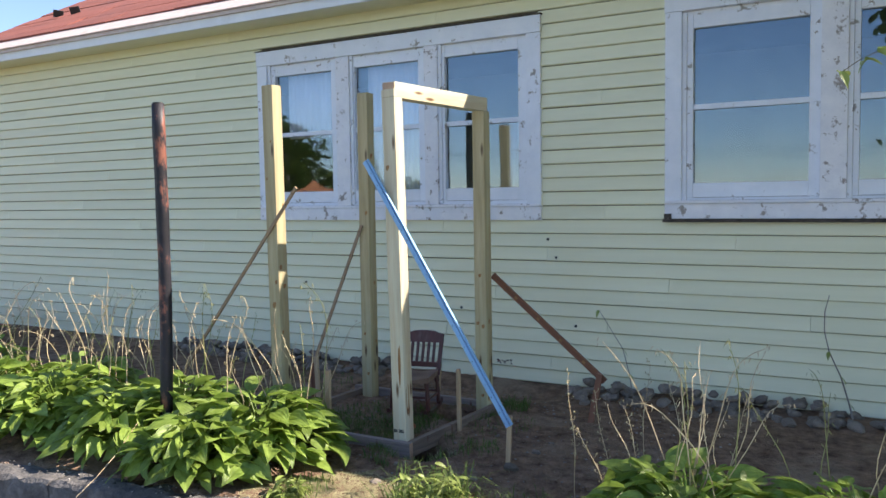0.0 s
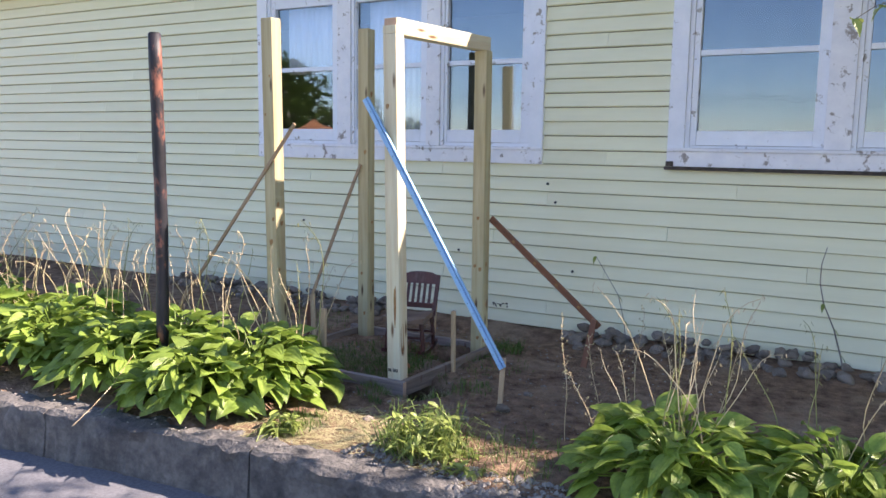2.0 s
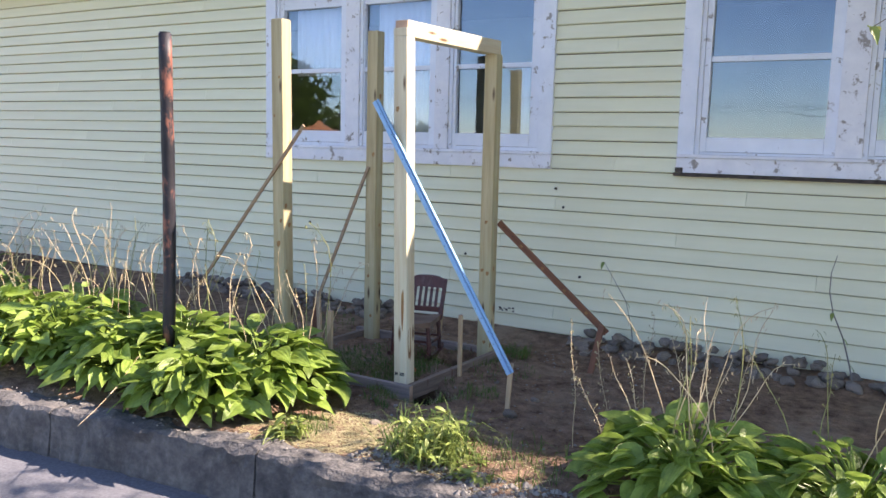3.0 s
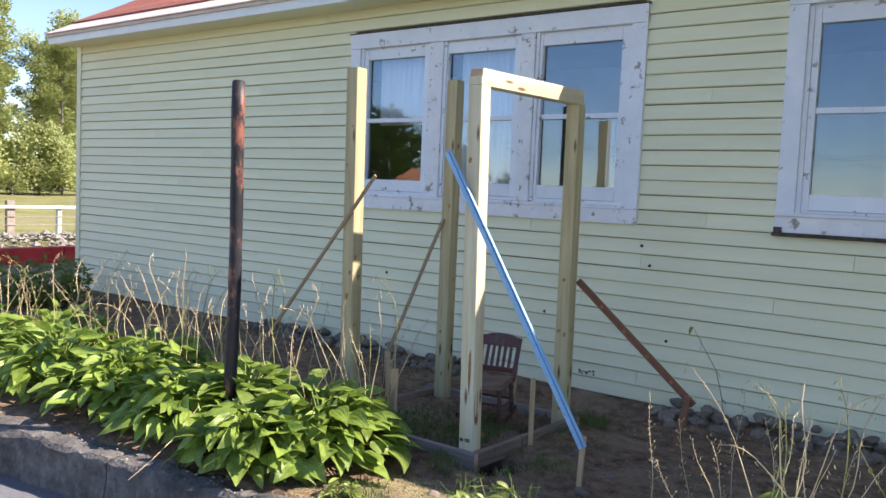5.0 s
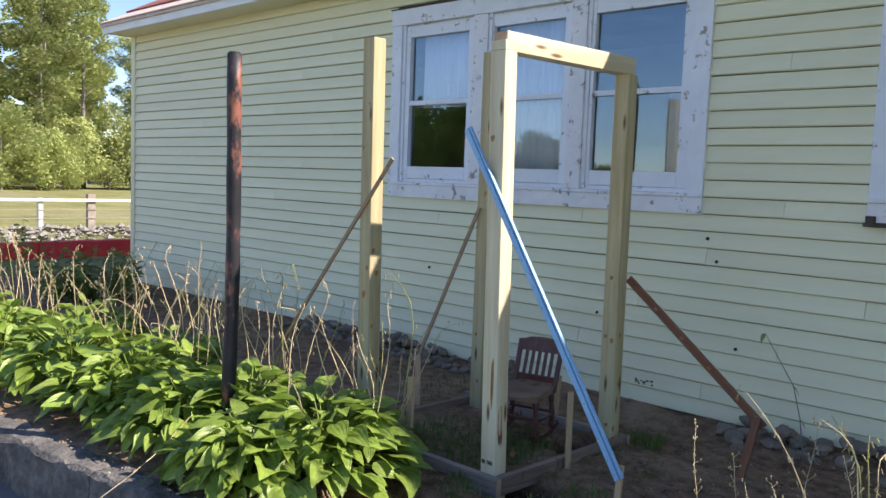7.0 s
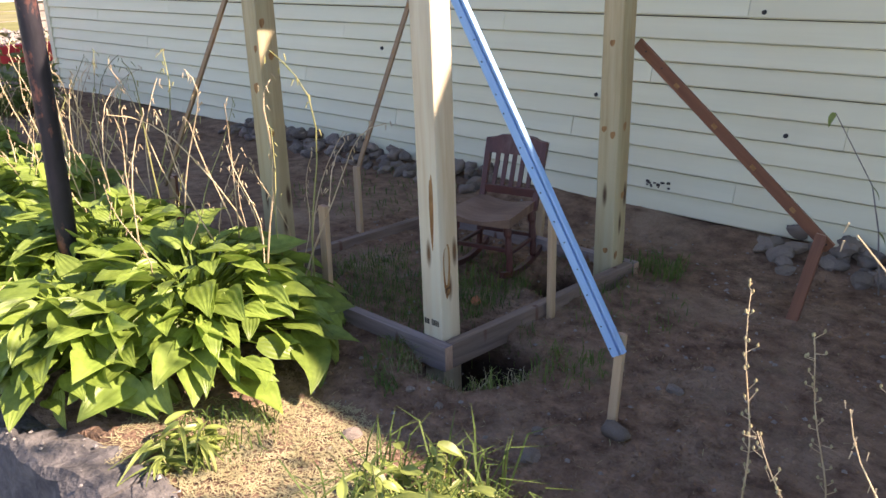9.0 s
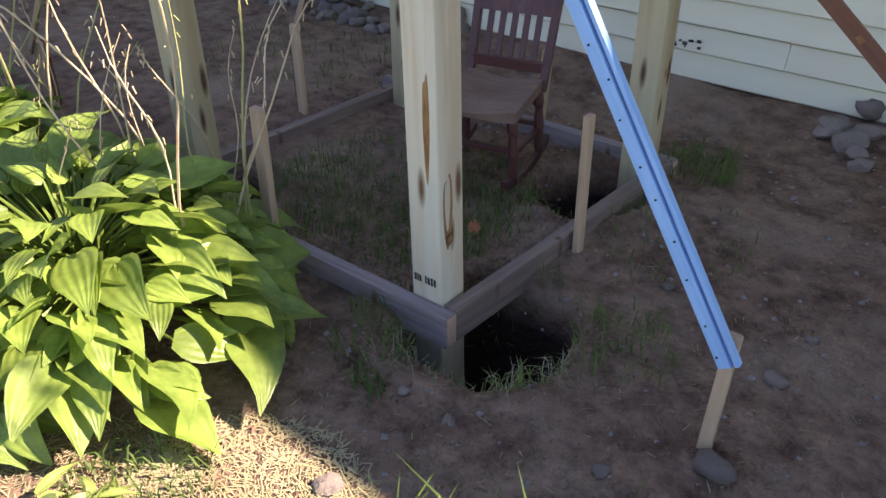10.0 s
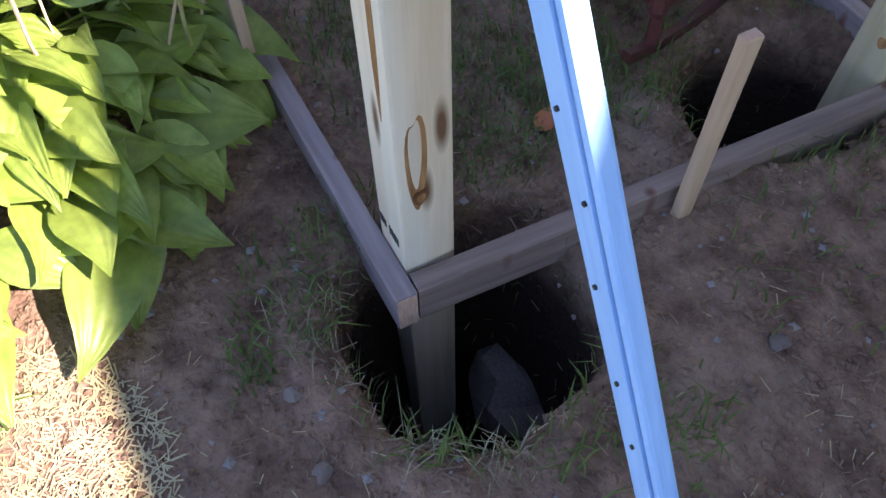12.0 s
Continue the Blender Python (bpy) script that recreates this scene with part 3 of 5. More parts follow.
def post(x, y, top, foot, lean=(0, 0), label="", tab=False, stamp=False, wood=None):
    wood = wood or M_POST
    p = thing("timber_post", label, "post", pose(x, y, 0, lean[1], lean[0], 0), "four upright timber posts")
    part("shaft", box(-0.0445, 0.0445, -0.0445, 0.0445, foot, top, 0.006), wood, p)
    if tab:
        part("tab", box(-0.0445, 0.0445, -0.0445, -0.015, top + 0.0005, top + 0.046, 0.003), M_POST, p, "notched front tab at the post head")
    if stamp:
        for i, (x0, w, h) in enumerate(((-0.036, 0.007, 0.020), (-0.027, 0.004, 0.020), (-0.021, 0.006, 0.018), (-0.003, 0.004, 0.022), (0.004, 0.007, 0.020), (0.014, 0.006, 0.021), (0.023, 0.006, 0.020))):
            part("stamp_bar", box(x0, x0 + w, -0.0455, -0.0446, 0.098, 0.098 + h), M_INK, p, "black stamped bar")
    return p




def knot(p, face, z, w, h, off=0.0, wood=None, proud=0.0, label="amber brown wood knot"):
    """An oval knot figure lying on a post's south or east face."""
    at = 0.0448 + proud
    bm = bmesh.new()
    ring = []
    for i in range(24):
        a = 2 * math.pi * i / 24
        k = 1 + 0.18 * math.sin(2 * a + 1) + 0.1 * math.sin(3 * a)
        ring.append((off + w * k * math.cos(a), z + h * k * math.sin(a)))
    if face == "east":
        vs = [bm.verts.new((at, u, v)) for u, v in ring]
    else:
        vs = [bm.verts.new((u, -at, v)) for u, v in ring]
    f = bm.faces.new(vs)
    bmesh.ops.extrude_face_region(bm, geom=[f])
    for v in vs:
        v.co = v.co + (Vector((-0.002, 0, 0)) if face == "east" else Vector((0, 0.002, 0)))
    bmesh.ops.recalc_face_normals(bm, faces=bm.faces)
    part("knot", bm, wood or M_KNOT, p, label)


near_post = post(-2.529, 3.65, 2.067, -0.75, (-1.25, 0), "pale treated pine post standing in an open dug hole", True, True)
knot(near_post, "east", 0.295, 0.0145, 0.105, -0.013)
knot(near_post, "east", 0.315, 0.0085, 0.075, -0.014, M_POST, 0.0005, "pale grain inside the knot")
knot(near_post, "east", 0.222, 0.0105, 0.018, -0.010, M_KNOTCORE, 0.0008, "dark knot core")
knot(near_post, "east", 0.220, 0.0060, 0.010, -0.009, M_KNOT, 0.0012)
knot(near_post, "south", 0.50, 0.008, 0.14, 0.016)
knot(near_post, "south", 1.66, 0.010, 0.018, -0.018)
left_post = post(-3.51, 3.70, 2.222, -0.35, (-0.8, 0), "yellow-brown pine post braced by a thin lath", wood=M_POSTDARK)
for fc, z, w, h, o in (("south", 0.80, 0.013, 0.024, 0.0), ("south", 0.95, 0.009, 0.016, 0.022), ("south", 1.62, 0.006, 0.012, -0.024), ("south", 1.86, 0.006, 0.010, 0.018), ("east", 0.92, 0.012, 0.018, 0.01), ("east", 0.62, 0.008, 0.014, -0.02), ("east", 1.45, 0.007, 0.012, 0.02)):
    knot(left_post, fc, z, w, h, o)
knot(left_post, "east", 1.045, 0.010, 0.02, -0.02)
right_post = post(-2.476, 4.603, 2.067, -0.4, (-0.2, 0), "yellow-brown knotty pine post under the end of the beam", wood=M_POSTDARK)
for i, (fc, z, o) in enumerate((("south", 0.62, -0.02), ("south", 0.60, 0.02), ("east", 0.63, 0.0), ("south", 0.95, 0.0), ("east", 0.35, 0.01), ("east", 0.10, -0.02), ("south", 0.12, 0.01))):
    knot(right_post, fc, z, 0.010, 0.014 + 0.003 * (i % 3), o)
rear_post = post(-3.44, 4.603, 2.262, -0.3, (0, 0), "yellow-brown pine post standing near the house wall", wood=M_POSTDARK)
for fc, z, w, h, o in (("east", 1.80, 0.012, 0.022, 0.0), ("east", 0.86, 0.009, 0.015, 0.012), ("south", 1.38, 0.010, 0.018, 0.02), ("south", 0.48, 0.008, 0.014, -0.01), ("east", 0.42, 0.008, 0.013, 0.02), ("south", 0.18, 0.009, 0.015, 0.015)):
    knot(rear_post, fc, z, w, h, o)
beam = thing("top_beam", "pale pine beam laid across two posts, sunlit on one side", "beam")
beam_at = pose(-2.586, 3.637, 2.113, 0, 0, -5.0)
part("shaft", box(-0.0445, 0.0445, -0.046, 0.046, 0, 1.016, 0.004), M_POST, beam, "", beam_at @ pose(0, 0, 0, -90, 0, 0))
part("end_face", box(-0.043, 0.043, -0.003, 0, -0.044, 0.044), M_ENDGRAIN, beam, "darker sawn end grain", beam_at @ pose(0, -0.0005, 0))


def form_board(x, y, turn, size, wood, label, sawn=None):
    """A board on edge, from its corner at x, y; size: its reach along local x and y; sawn: the cut end."""
    b = thing("form_board", label, "board", pose(x, y, 0, 0, 0, turn), "boards of the ground frame")
    part("plank", box(*size, -0.034, 0.055, 0.003), wood, b)
    if sawn:
        part("end_face", box(*sawn, -0.032, 0.053), M_ENDGRAIN, b, "fresh sawn end grain")


form_board(EX, 3.566, 0, (-1.20, 0, 0, 0.038), M_GREYBOARD, "weathered grey board on edge, meeting the open post hole", (0.0005, 0.002, 0.002, 0.036))
form_board(-2.382, 4.650, 0, (-1.24, 0, 0, 0.038), M_GREYBOARD, "weathered grey board on edge at the house side", (0.0005, 0.002, 0.002, 0.036))
form_board(EX, 3.6055, -3.0, (-0.038, 0, 0, 1.043), M_GREYBOARD_Y, "weathered brown-grey board on edge beside a stake")
form_board(-3.56, 3.6055, -3.3, (-0.038, 0, 0, 1.043), M_GREYBOARD_Y, "weathered brown-grey board on edge in the far side")


def bar(name, label, category, a, b, w, d, material, side=(0, 1, 0), group=""):
    t = thing(name, label, category, None, group)
    bm, m = stick(a, b, w, d, 0.0025, side)
    part("shaft", bm, material, t, "", m)
    if name == "diagonal_brace":
        ln = (Vector(b) - Vector(a)).length
        for z in (0.02, ln - 0.14, ln - 0.05):
            k = bmesh.new()
            bmesh.ops.create_cone(k, cap_ends=True, segments=8, radius1=0.0035, radius2=0.003, depth=0.003, matrix=Matrix.Translation((0.003, -d / 2 - 0.001, z)) @ pose(0, 0, 0, 90))
            part("nail", k, M_IRON, t, "dark nail head", m)
        for i in range(4):
            z = ln * (0.17 + 0.2 * i)
            part("knot", box(-0.2 * w, 0.15 * w, -d / 2 - 0.0008, -d / 2 + 0.002, z, z + 0.022, 0.0004), M_KNOT, t, "dark wood knot", m)
    if name == "wood_stake":
        ln = (Vector(b) - Vector(a)).length
        part("cut_end", box(-w / 2 + 0.002, w / 2 - 0.002, -d / 2 + 0.002, d / 2 - 0.002, ln, ln + 0.0015), M_ENDGRAIN, t, "pale sawn top end", m)
    return t


bar("wood_stake", "pale split wooden stake against the grey board", "stake", (-3.02, 3.551, -0.1), (-3.012, 3.551, 0.438), 0.036, 0.022, M_STAKE, group="wooden stakes")
bar("wood_stake", "pale wooden stake leaning outside the frame board", "stake", (-2.392, 4.088, -0.1), (-2.399, 4.092, 0.398), 0.020, 0.030, M_STAKE, group="wooden stakes")
bar("wood_stake", "pale stake holding the foot of the blue board", "stake", (-1.821, 3.588, -0.08), (-1.818, 3.620, 0.285), 0.027, 0.016, M_STAKE, group="wooden stakes")
bar("wood_stake", "pale stake standing behind the little chair", "stake", (-2.93, 4.715, -0.1), (-2.905, 4.715, 0.29), 0.036, 0.022, M_STAKE, group="wooden stakes")
bar("wood_stake", "pale stake at the foot of a lath brace", "stake", (-3.66, 4.26, -0.05), (-3.71, 4.30, 0.33), 0.034, 0.02, M_STAKE, group="wooden stakes")
bar("wood_stake", "whitish stake at the foot of a lath brace", "stake", (-4.46, 3.713, -0.05), (-4.42, 3.713, 0.28), 0.034, 0.02, M_STAKE, group="wooden stakes")
bar("wood_stake", "red-brown stake at the foot of the red-brown brace", "stake", (-1.725, 4.620, -0.05), (-1.690, 4.735, 0.31), 0.040, 0.02, M_REDWOOD, group="wooden stakes")
bar("wood_stake", "short red-brown stake beside a lath brace", "stake", (-4.50, 3.76, -0.05), (-4.49, 3.76, 0.27), 0.04, 0.02, M_REDWOOD, group="wooden stakes")
bar("wood_stake", "short red-brown stake beside a lath brace", "stake", (-3.80, 4.37, -0.05), (-3.79, 4.37, 0.30), 0.035, 0.02, M_REDWOOD, group="wooden stakes")
bar("diagonal_brace", "thin weathered lath bracing a post to a stake", "brace", (-4.45, 3.69, 0.24), (-3.299, 3.637, 1.56), 0.022, 0.012, M_LATH, group="diagonal braces")
bar("diagonal_brace", "thin weathered lath bracing the rear post", "brace", (-3.77, 4.345, 0.27), (-3.452, 4.545, 1.29), 0.024, 0.012, M_LATH, group="diagonal braces")
bar("diagonal_brace", "red-brown stained lath sloping from a post to its stake", "brace", (-1.665, 4.765, 0.255), (-2.435, 4.664, 0.945), 0.045, 0.014, M_REDWOOD, group="diagonal braces")


def fallen_stalk():
    t = thing("fallen_stalk", "long dry stalk lying across the hostas over the kerb", "stalk")
    bm = bmesh.new()
    tube(bm, [(-3.48, 2.14, 0.03), (-3.54, 2.30, 0.07), (-3.61, 2.48, 0.13), (-3.70, 2.70, 0.24)], [0.0022, 0.0022, 0.002, 0.0016], 6)
    part("stem", bm, M_STALK, t)


fallen_stalk()


def blue_board():
    t = thing("diagonal_brace", "blue-painted moulded board leaning from a post to a stake", "brace", None, "diagonal braces")
    a, b = Vector((-1.806, 3.602, 0.235)), Vector((-2.715, 3.585, 1.705))
    bm, m = stick(a, b, 0.05, 0.016, 0.002)
    ln = (b - a).length
    body = part("face", box(-0.023, 0.0035, -0.016, 0.002, 0, ln, 0.002), M_BLUE, t, "", m)
    part("groove", box(0.004, 0.0095, -0.008, 0.002, 0, ln), M_DARKBLUE, t, "recessed darker blue groove", m)
    part("bead", box(0.010, 0.0195, -0.017, 0.002, 0, ln, 0.004), M_BLUE, t, "raised blue bead", m)
    rnd = random.Random(8)
    for i in range(22):
        x, z = rnd.choice((-0.014, -0.006, -0.006)) + rnd.uniform(-0.005, 0.005), 0.03 + i * ln / 22.5 + rnd.uniform(-0.02, 0.02)
        k = bmesh.new()
        bmesh.ops.create_cone(k, cap_ends=True, segments=8, radius1=0.0022, radius2=0.0022, depth=0.002, matrix=Matrix.Translation((x, -0.0172, z)) @ pose(0, 0, 0, 90))
        part("nail_hole", k, M_INK, body, "dark nail hole")


blue_board()


def pipe():
    t = thing("iron_post", "burnt black and rusty iron pipe standing in the hostas", "post")
    bm = bmesh.new()
    pts, rad = [], []
    for i in range(15):
        z = -0.1 + 2.14 * i / 14
        pts.append((-3.675 - 0.04 * (1 - z / 2) + 0.008 * math.sin(z * 2.2), 2.905 + 0.01 * math.sin(z * 1.7), z))
        rad.append(0.036 + 0.0015 * math.sin(i * 2.1))
    tube(bm, pts, rad, 20)
    for f in bm.faces:
        f.smooth = len(f.verts) == 4
    part("shaft", bm, M_PIPE, t)
    bm = bmesh.new()
    bmesh.ops.create_cone(bm, cap_ends=True, segments=20, radius1=0.028, radius2=0.028, depth=0.006, matrix=Matrix.Translation((pts[-1][0], pts[-1][1], 2.0435)))
    part("bore", bm, M_INK, t, "dark hollow pipe mouth")


pipe()


def chair():
    c = thing("rocking_chair", "small dark mahogany slat-back rocking chair on the soil", "chair", pose(-2.875, 4.335, 0.012, 0, 0, 13))
    c.scale = (1.12, 1.15, 0.99)
    # local: forward is -y
    bm = bmesh.new()
    n = 12
    rows = []
    for j in range(n + 1):
        v = -0.135 + 0.26 * j / n
        w = 0.132 - 0.018 * (v + 0.135) / 0.26
        rows.append([(u * w, v - (0.012 * (1 - u * u) if j == 0 else 0), 0.262 + 0.010 * abs(u) ** 2 - 0.006 * math.cos(3 * u)) for u in np.linspace(-1, 1, 13)])
    top = [[bm.verts.new(p) for p in r] for r in rows]
    low = [[bm.verts.new((p[0] * 0.97, p[1] * 0.97, 0.238)) for p in r] for r in rows]
    for a, b, flip in ((top, None, False), (low, None, True)):
        for r0, r1 in zip(a, a[1:]):
            for k in range(12):
                q = (r0[k], r0[k + 1], r1[k + 1], r1[k])
                bm.faces.new(q if not flip else tuple(reversed(q)))
    edge_t = top[0] + [r[-1] for r in top[1:]] + list(reversed(top[-1]))[1:] + [r[0] for r in reversed(top[1:-1])]
    edge_l = low[0] + [r[-1] for r in low[1:]] + list(reversed(low[-1]))[1:] + [r[0] for r in reversed(low[1:-1])]
    for k in range(len(edge_t)):
        q = (k + 1) % len(edge_t)
        bm.faces.new((edge_t[k], edge_l[k], edge_l[q], edge_t[q]))
    part("seat", bm, M_SEAT, c, "worn dusty saddle seat")
    lean = 0.075

    def back_pt(u, z):
        return (u, 0.115 + lean * (z - 0.25) / 0.25, z)
    for s in (-1, 1):
        b, m = stick(back_pt(s * 0.112, 0.235), back_pt(s * 0.118, 0.515), 0.024, 0.020, 0.004)
        part("back_post", b, M_CHAIR, c, "", m)
        for yy, sp in ((-0.10, 0.012), (0.10, 0.012)):
            bm = bmesh.new()
            x = s * 0.105
            tube(bm, [(x, yy, 0.24), (x + s * 0.003, yy, 0.20), (x + s * 0.005, yy, 0.185), (x + s * 0.008, yy, 0.12), (x + s * 0.01, yy, 0.105), (x + s * 0.012, yy, 0.05), (x + s * 0.012, yy, 0.028)],
                 [0.014, 0.016, 0.011, 0.016, 0.012, 0.014, 0.010], 10)
            part("leg", bm, M_CHAIR, c)
        bm = bmesh.new()
        pr = [(-0.165 + 0.33 * i / 12, 0.018 + 0.032 * (abs(-0.165 + 0.33 * i / 12) / 0.165) ** 2) for i in range(13)]
        rows = [[bm.verts.new((s * 0.117 + dx, y, z + dz)) for dx, dz in ((-0.009, -0.014), (0.009, -0.014), (0.009, 0.012), (-0.009, 0.012))] for y, z in pr]
        for a, b in zip(rows, rows[1:]):
            for k in range(4):
                bm.faces.new((a[k], a[(k + 1) % 4], b[(k + 1) % 4], b[k]))
        bm.faces.new(rows[0])
        bm.faces.new(rows[-1])
        part("rocker", bm, M_CHAIR, c)
        b, m = stick((s * 0.112, -0.10, 0.115), (s * 0.112, 0.10, 0.115), 0.014, 0.014, 0.003, (0, 0, 1))
        part("stretcher", b, M_CHAIR, c, "", m)
    for yy in (-0.10, 0.10):
        b, m = stick((-0.11, yy, 0.13), (0.11, yy, 0.13), 0.016, 0.016, 0.003, (0, 0, 1))
        part("stretcher", b, M_CHAIR, c, "", m)
    for u in (-0.072, -0.036, 0.0, 0.036, 0.072):
        b, m = stick(back_pt(u, 0.318), back_pt(u, 0.462), 0.018, 0.008, 0.002)
        part("back_slat", b, M_CHAIR, c, "", m)
    b, m = stick(back_pt(-0.112, 0.305), back_pt(0.112, 0.305), 0.036, 0.016, 0.003)
    part("lower_rail", b, M_CHAIR, c, "", m)
    bm = bmesh.new()
    n = 14
    rows = []
    for i in range(n + 1):
        u = -0.128 + 0.256 * i / n
        z1 = 0.512 + 0.018 * math.cos(u / 0.128 * 1.5) + (0.006 if abs(u) < 0.075 else 0)
        rows.append([bm.verts.new((u, back_pt(0, z)[1] + dy, z)) for z, dy in ((0.455, -0.010), (0.455, 0.010), (z1, 0.010), (z1, -0.010))])
    for a, b in zip(rows, rows[1:]):
        for k in range(4):
            bm.faces.new((a[k], a[(k + 1) % 4], b[(k + 1) % 4], b[k]))
    bm.faces.new(rows[0])
    bm.faces.new(rows[-1])
    part("crest_rail", bm, M_CHAIR, c, "curved dark crest rail")


chair()

# ---- plants ----


def leaf_mesh(name, length, width, cup, droop, material, twist=0.0, point=1.0):
    nu, nv = 7, 4
    co, fs, uv = [], [], []
    for i in range(nu + 1):
        u = i / nu
        w = width / 2 * (math.sin(math.pi * min(1, 0.06 + 0.94 * u) ** 0.72)) ** 0.85 * (1 - 0.25 * u ** 3 * point)
        w = max(w, 0.0012)
        for k in range(nv + 1):
            v = -1 + 2 * k / nv
            z = cup * abs(v) * w * (1 - 0.4 * u) - droop * length * u * u + 0.05 * width * math.sin(7 * u + 2.5 * v) * abs(v)
            co.append((v * w + twist * u * z, u * length * (1 - 0.10 * droop * u), z))
            uv.append((v * 0.5 + 0.5, u))
    for i in range(nu):
        for k in range(nv):
            q = i * (nv + 1) + k
            fs.append((q, q + 1, q + nv + 2, q + nv + 1))
    me = bpy.data.meshes.new(name)
    me.from_pydata(co, [], fs)
    layer = me.uv_layers.new(name="UVMap")
    for lo in me.loops:
        layer.data[lo.index].uv = uv[lo.vertex_index]
    for p in me.polygons:
        p.use_smooth = True
    me.materials.append(material)
    return me


HOSTA_LEAVES = [leaf_mesh("hosta_leaf", 0.200, 0.130, 0.35, 0.24, M_HOSTA), leaf_mesh("hosta_leaf", 0.185, 0.112, 0.55, 0.14, M_HOSTA, 0.5),
                leaf_mesh("hosta_leaf", 0.215, 0.124, 0.25, 0.36, M_HOSTA, -0.6), leaf_mesh("hosta_leaf", 0.165, 0.100, 0.7, 0.20, M_HOSTA, 0.8),
                leaf_mesh("hosta_leaf", 0.195, 0.120, 0.15, 0.30, M_HOSTA, -0.3)]


def stalk_mesh(seed, height, green):
    rnd = random.Random(seed)
    bm = bmesh.new()
    h = rnd.uniform(0, 6.28)
    bend = rnd.uniform(0.05, 0.40)
    kink = rnd.random() < 0.4
    pts = []
    for i in range(10):
        u = i / 9
        o = bend * height * u ** 2.2
        z = height * (u - (0.35 * max(0, u - 0.6) ** 1.5 * 2.5 if kink else 0.08 * u * u))
        pts.append((o * math.cos(h) + 0.012 * math.sin(u * 9 + seed), o * math.sin(h) + 0.012 * math.cos(u * 7 + seed), z))
    tube(bm, pts, [0.0027 - 0.0016 * i / 9 for i in range(10)], 5)
    for i in range(5, 10):
        for _ in range(2):
            p = Vector(pts[i]) + Vector((rnd.uniform(-0.012, 0.012), rnd.uniform(-0.012, 0.012), rnd.uniform(-0.02, 0.02)))
            tube(bm, [p, p + Vector((rnd.uniform(-0.008, 0.008), rnd.uniform(-0.008, 0.008), -0.014))], [0.0017, 0.0009], 4)
    return mesh_of(bm, "flower_stalk", M_GREENSTALK if green else M_STALK)


STALKS = [stalk_mesh(i, 0.48 + 0.07 * (i % 5), i % 4 == 1) for i in range(12)]


def hosta(x, y, radius, height, leaves, seed, label, stalks=8, squash=0.85, size=1.0, back=0.25):
    rnd = random.Random(seed)
    z0 = bed_height(x, y) if abs(y - kerb_y(x)) > 0.2 else -0.02
    t = thing("hosta_plant", label, "plant", pose(x, y, 0), "hosta plants along the kerb")
    bm = bmesh.new()
    leaves = int(leaves * 2.0)
    for i in range(leaves):
        u = math.sqrt((i + 0.5) / leaves)
        a = i * 2.39996 + rnd.uniform(-0.35, 0.35)
        uu = max(0.05, min(1.0, u + rnd.uniform(-0.10, 0.06)))
        r = radius * (0.10 + 0.72 * uu)
        px, py = r * math.cos(a), r * math.sin(a) * squash
        z = height * (1 - 0.72 * uu ** 2.4) * rnd.uniform(0.74, 1.06)
        lift = 30 - 46 * uu + rnd.uniform(-32, 30)
        if y + py < kerb_y(x + px) + 0.05:
            z -= 0.10 * uu
        hd = math.degrees(math.atan2(py, px)) - 90 + rnd.uniform(-46, 46)
        s = size * rnd.choice((rnd.uniform(0.40, 0.7), rnd.uniform(0.6, 0.98))) * (0.85 + 0.25 * uu)
        m = pose(px, py, z, 0, 0, hd) @ pose(0, 0, 0, lift, rnd.uniform(-38, 38), 0) @ Matrix.Scale(s, 4)
        part("leaf", HOSTA_LEAVES[rnd.randrange(5)], None, t, "", m)
        tube(bm, [(0.12 * px, 0.12 * py, 0), (0.5 * px, 0.5 * py, 0.75 * max(z, 0.03)), (px, py, z)], [0.006, 0.005, 0.003], 5)
    tagged(part("leaf_stalk_tangle", bm, M_HOSTA, t, "pale green leaf stems"), kind="stuff")
    for i in range(stalks):
        a = rnd.uniform(0, 6.28)
        r = radius * 0.55 * math.sqrt(rnd.random())
        part("flower_stalk", STALKS[rnd.randrange(12)], None, t, "dry bent flower stalk", pose(r * math.cos(a), r * math.sin(a) * 0.6 + back, 0.12, rnd.uniform(-14, 14), rnd.uniform(-14, 14), rnd.uniform(0, 360)) @ Matrix.Scale(rnd.uniform(0.85, 1.5), 4))
    return t


LIT = "sunlit green hosta clump with broad leaves and dry stalks"
hosta(-3.16, 3.10, 0.55, 0.36, 170, 1, LIT, 16, 0.9)
hosta(-3.30, 2.76, 0.44, 0.30, 110, 19, LIT, 3, 0.8)
hosta(-3.80, 3.10, 0.52, 0.38, 110, 9, LIT, 14)
hosta(-4.03, 2.86, 0.52, 0.34, 120, 2, LIT, 6, back=0.4)
hosta(-4.68, 2.88, 0.60, 0.38, 140, 3, LIT, 14, back=0.4)
hosta(-5.43, 2.82, 0.62, 0.40, 130, 4, LIT, 16, back=0.4)
hosta(-6.28, 2.68, 0.66, 0.42, 120, 5, LIT, 16, back=0.4)
hosta(-7.18, 2.66, 0.7, 0.43, 110, 6, LIT, 14, back=0.4)
hosta(-4.98, 3.28, 0.5, 0.38, 80, 16, LIT, 14)
hosta(-6.28, 3.28, 0.55, 0.40, 80, 17, LIT, 14)
SHADE = "hosta clump with broad leaves and thin stalks in dappled shade"
hosta(-0.72, 3.05, 0.52, 0.30, 120, 7, SHADE, 16, back=0.12)
hosta(-0.08, 3.12, 0.52, 0.30, 100, 8, SHADE, 8, back=0.15)


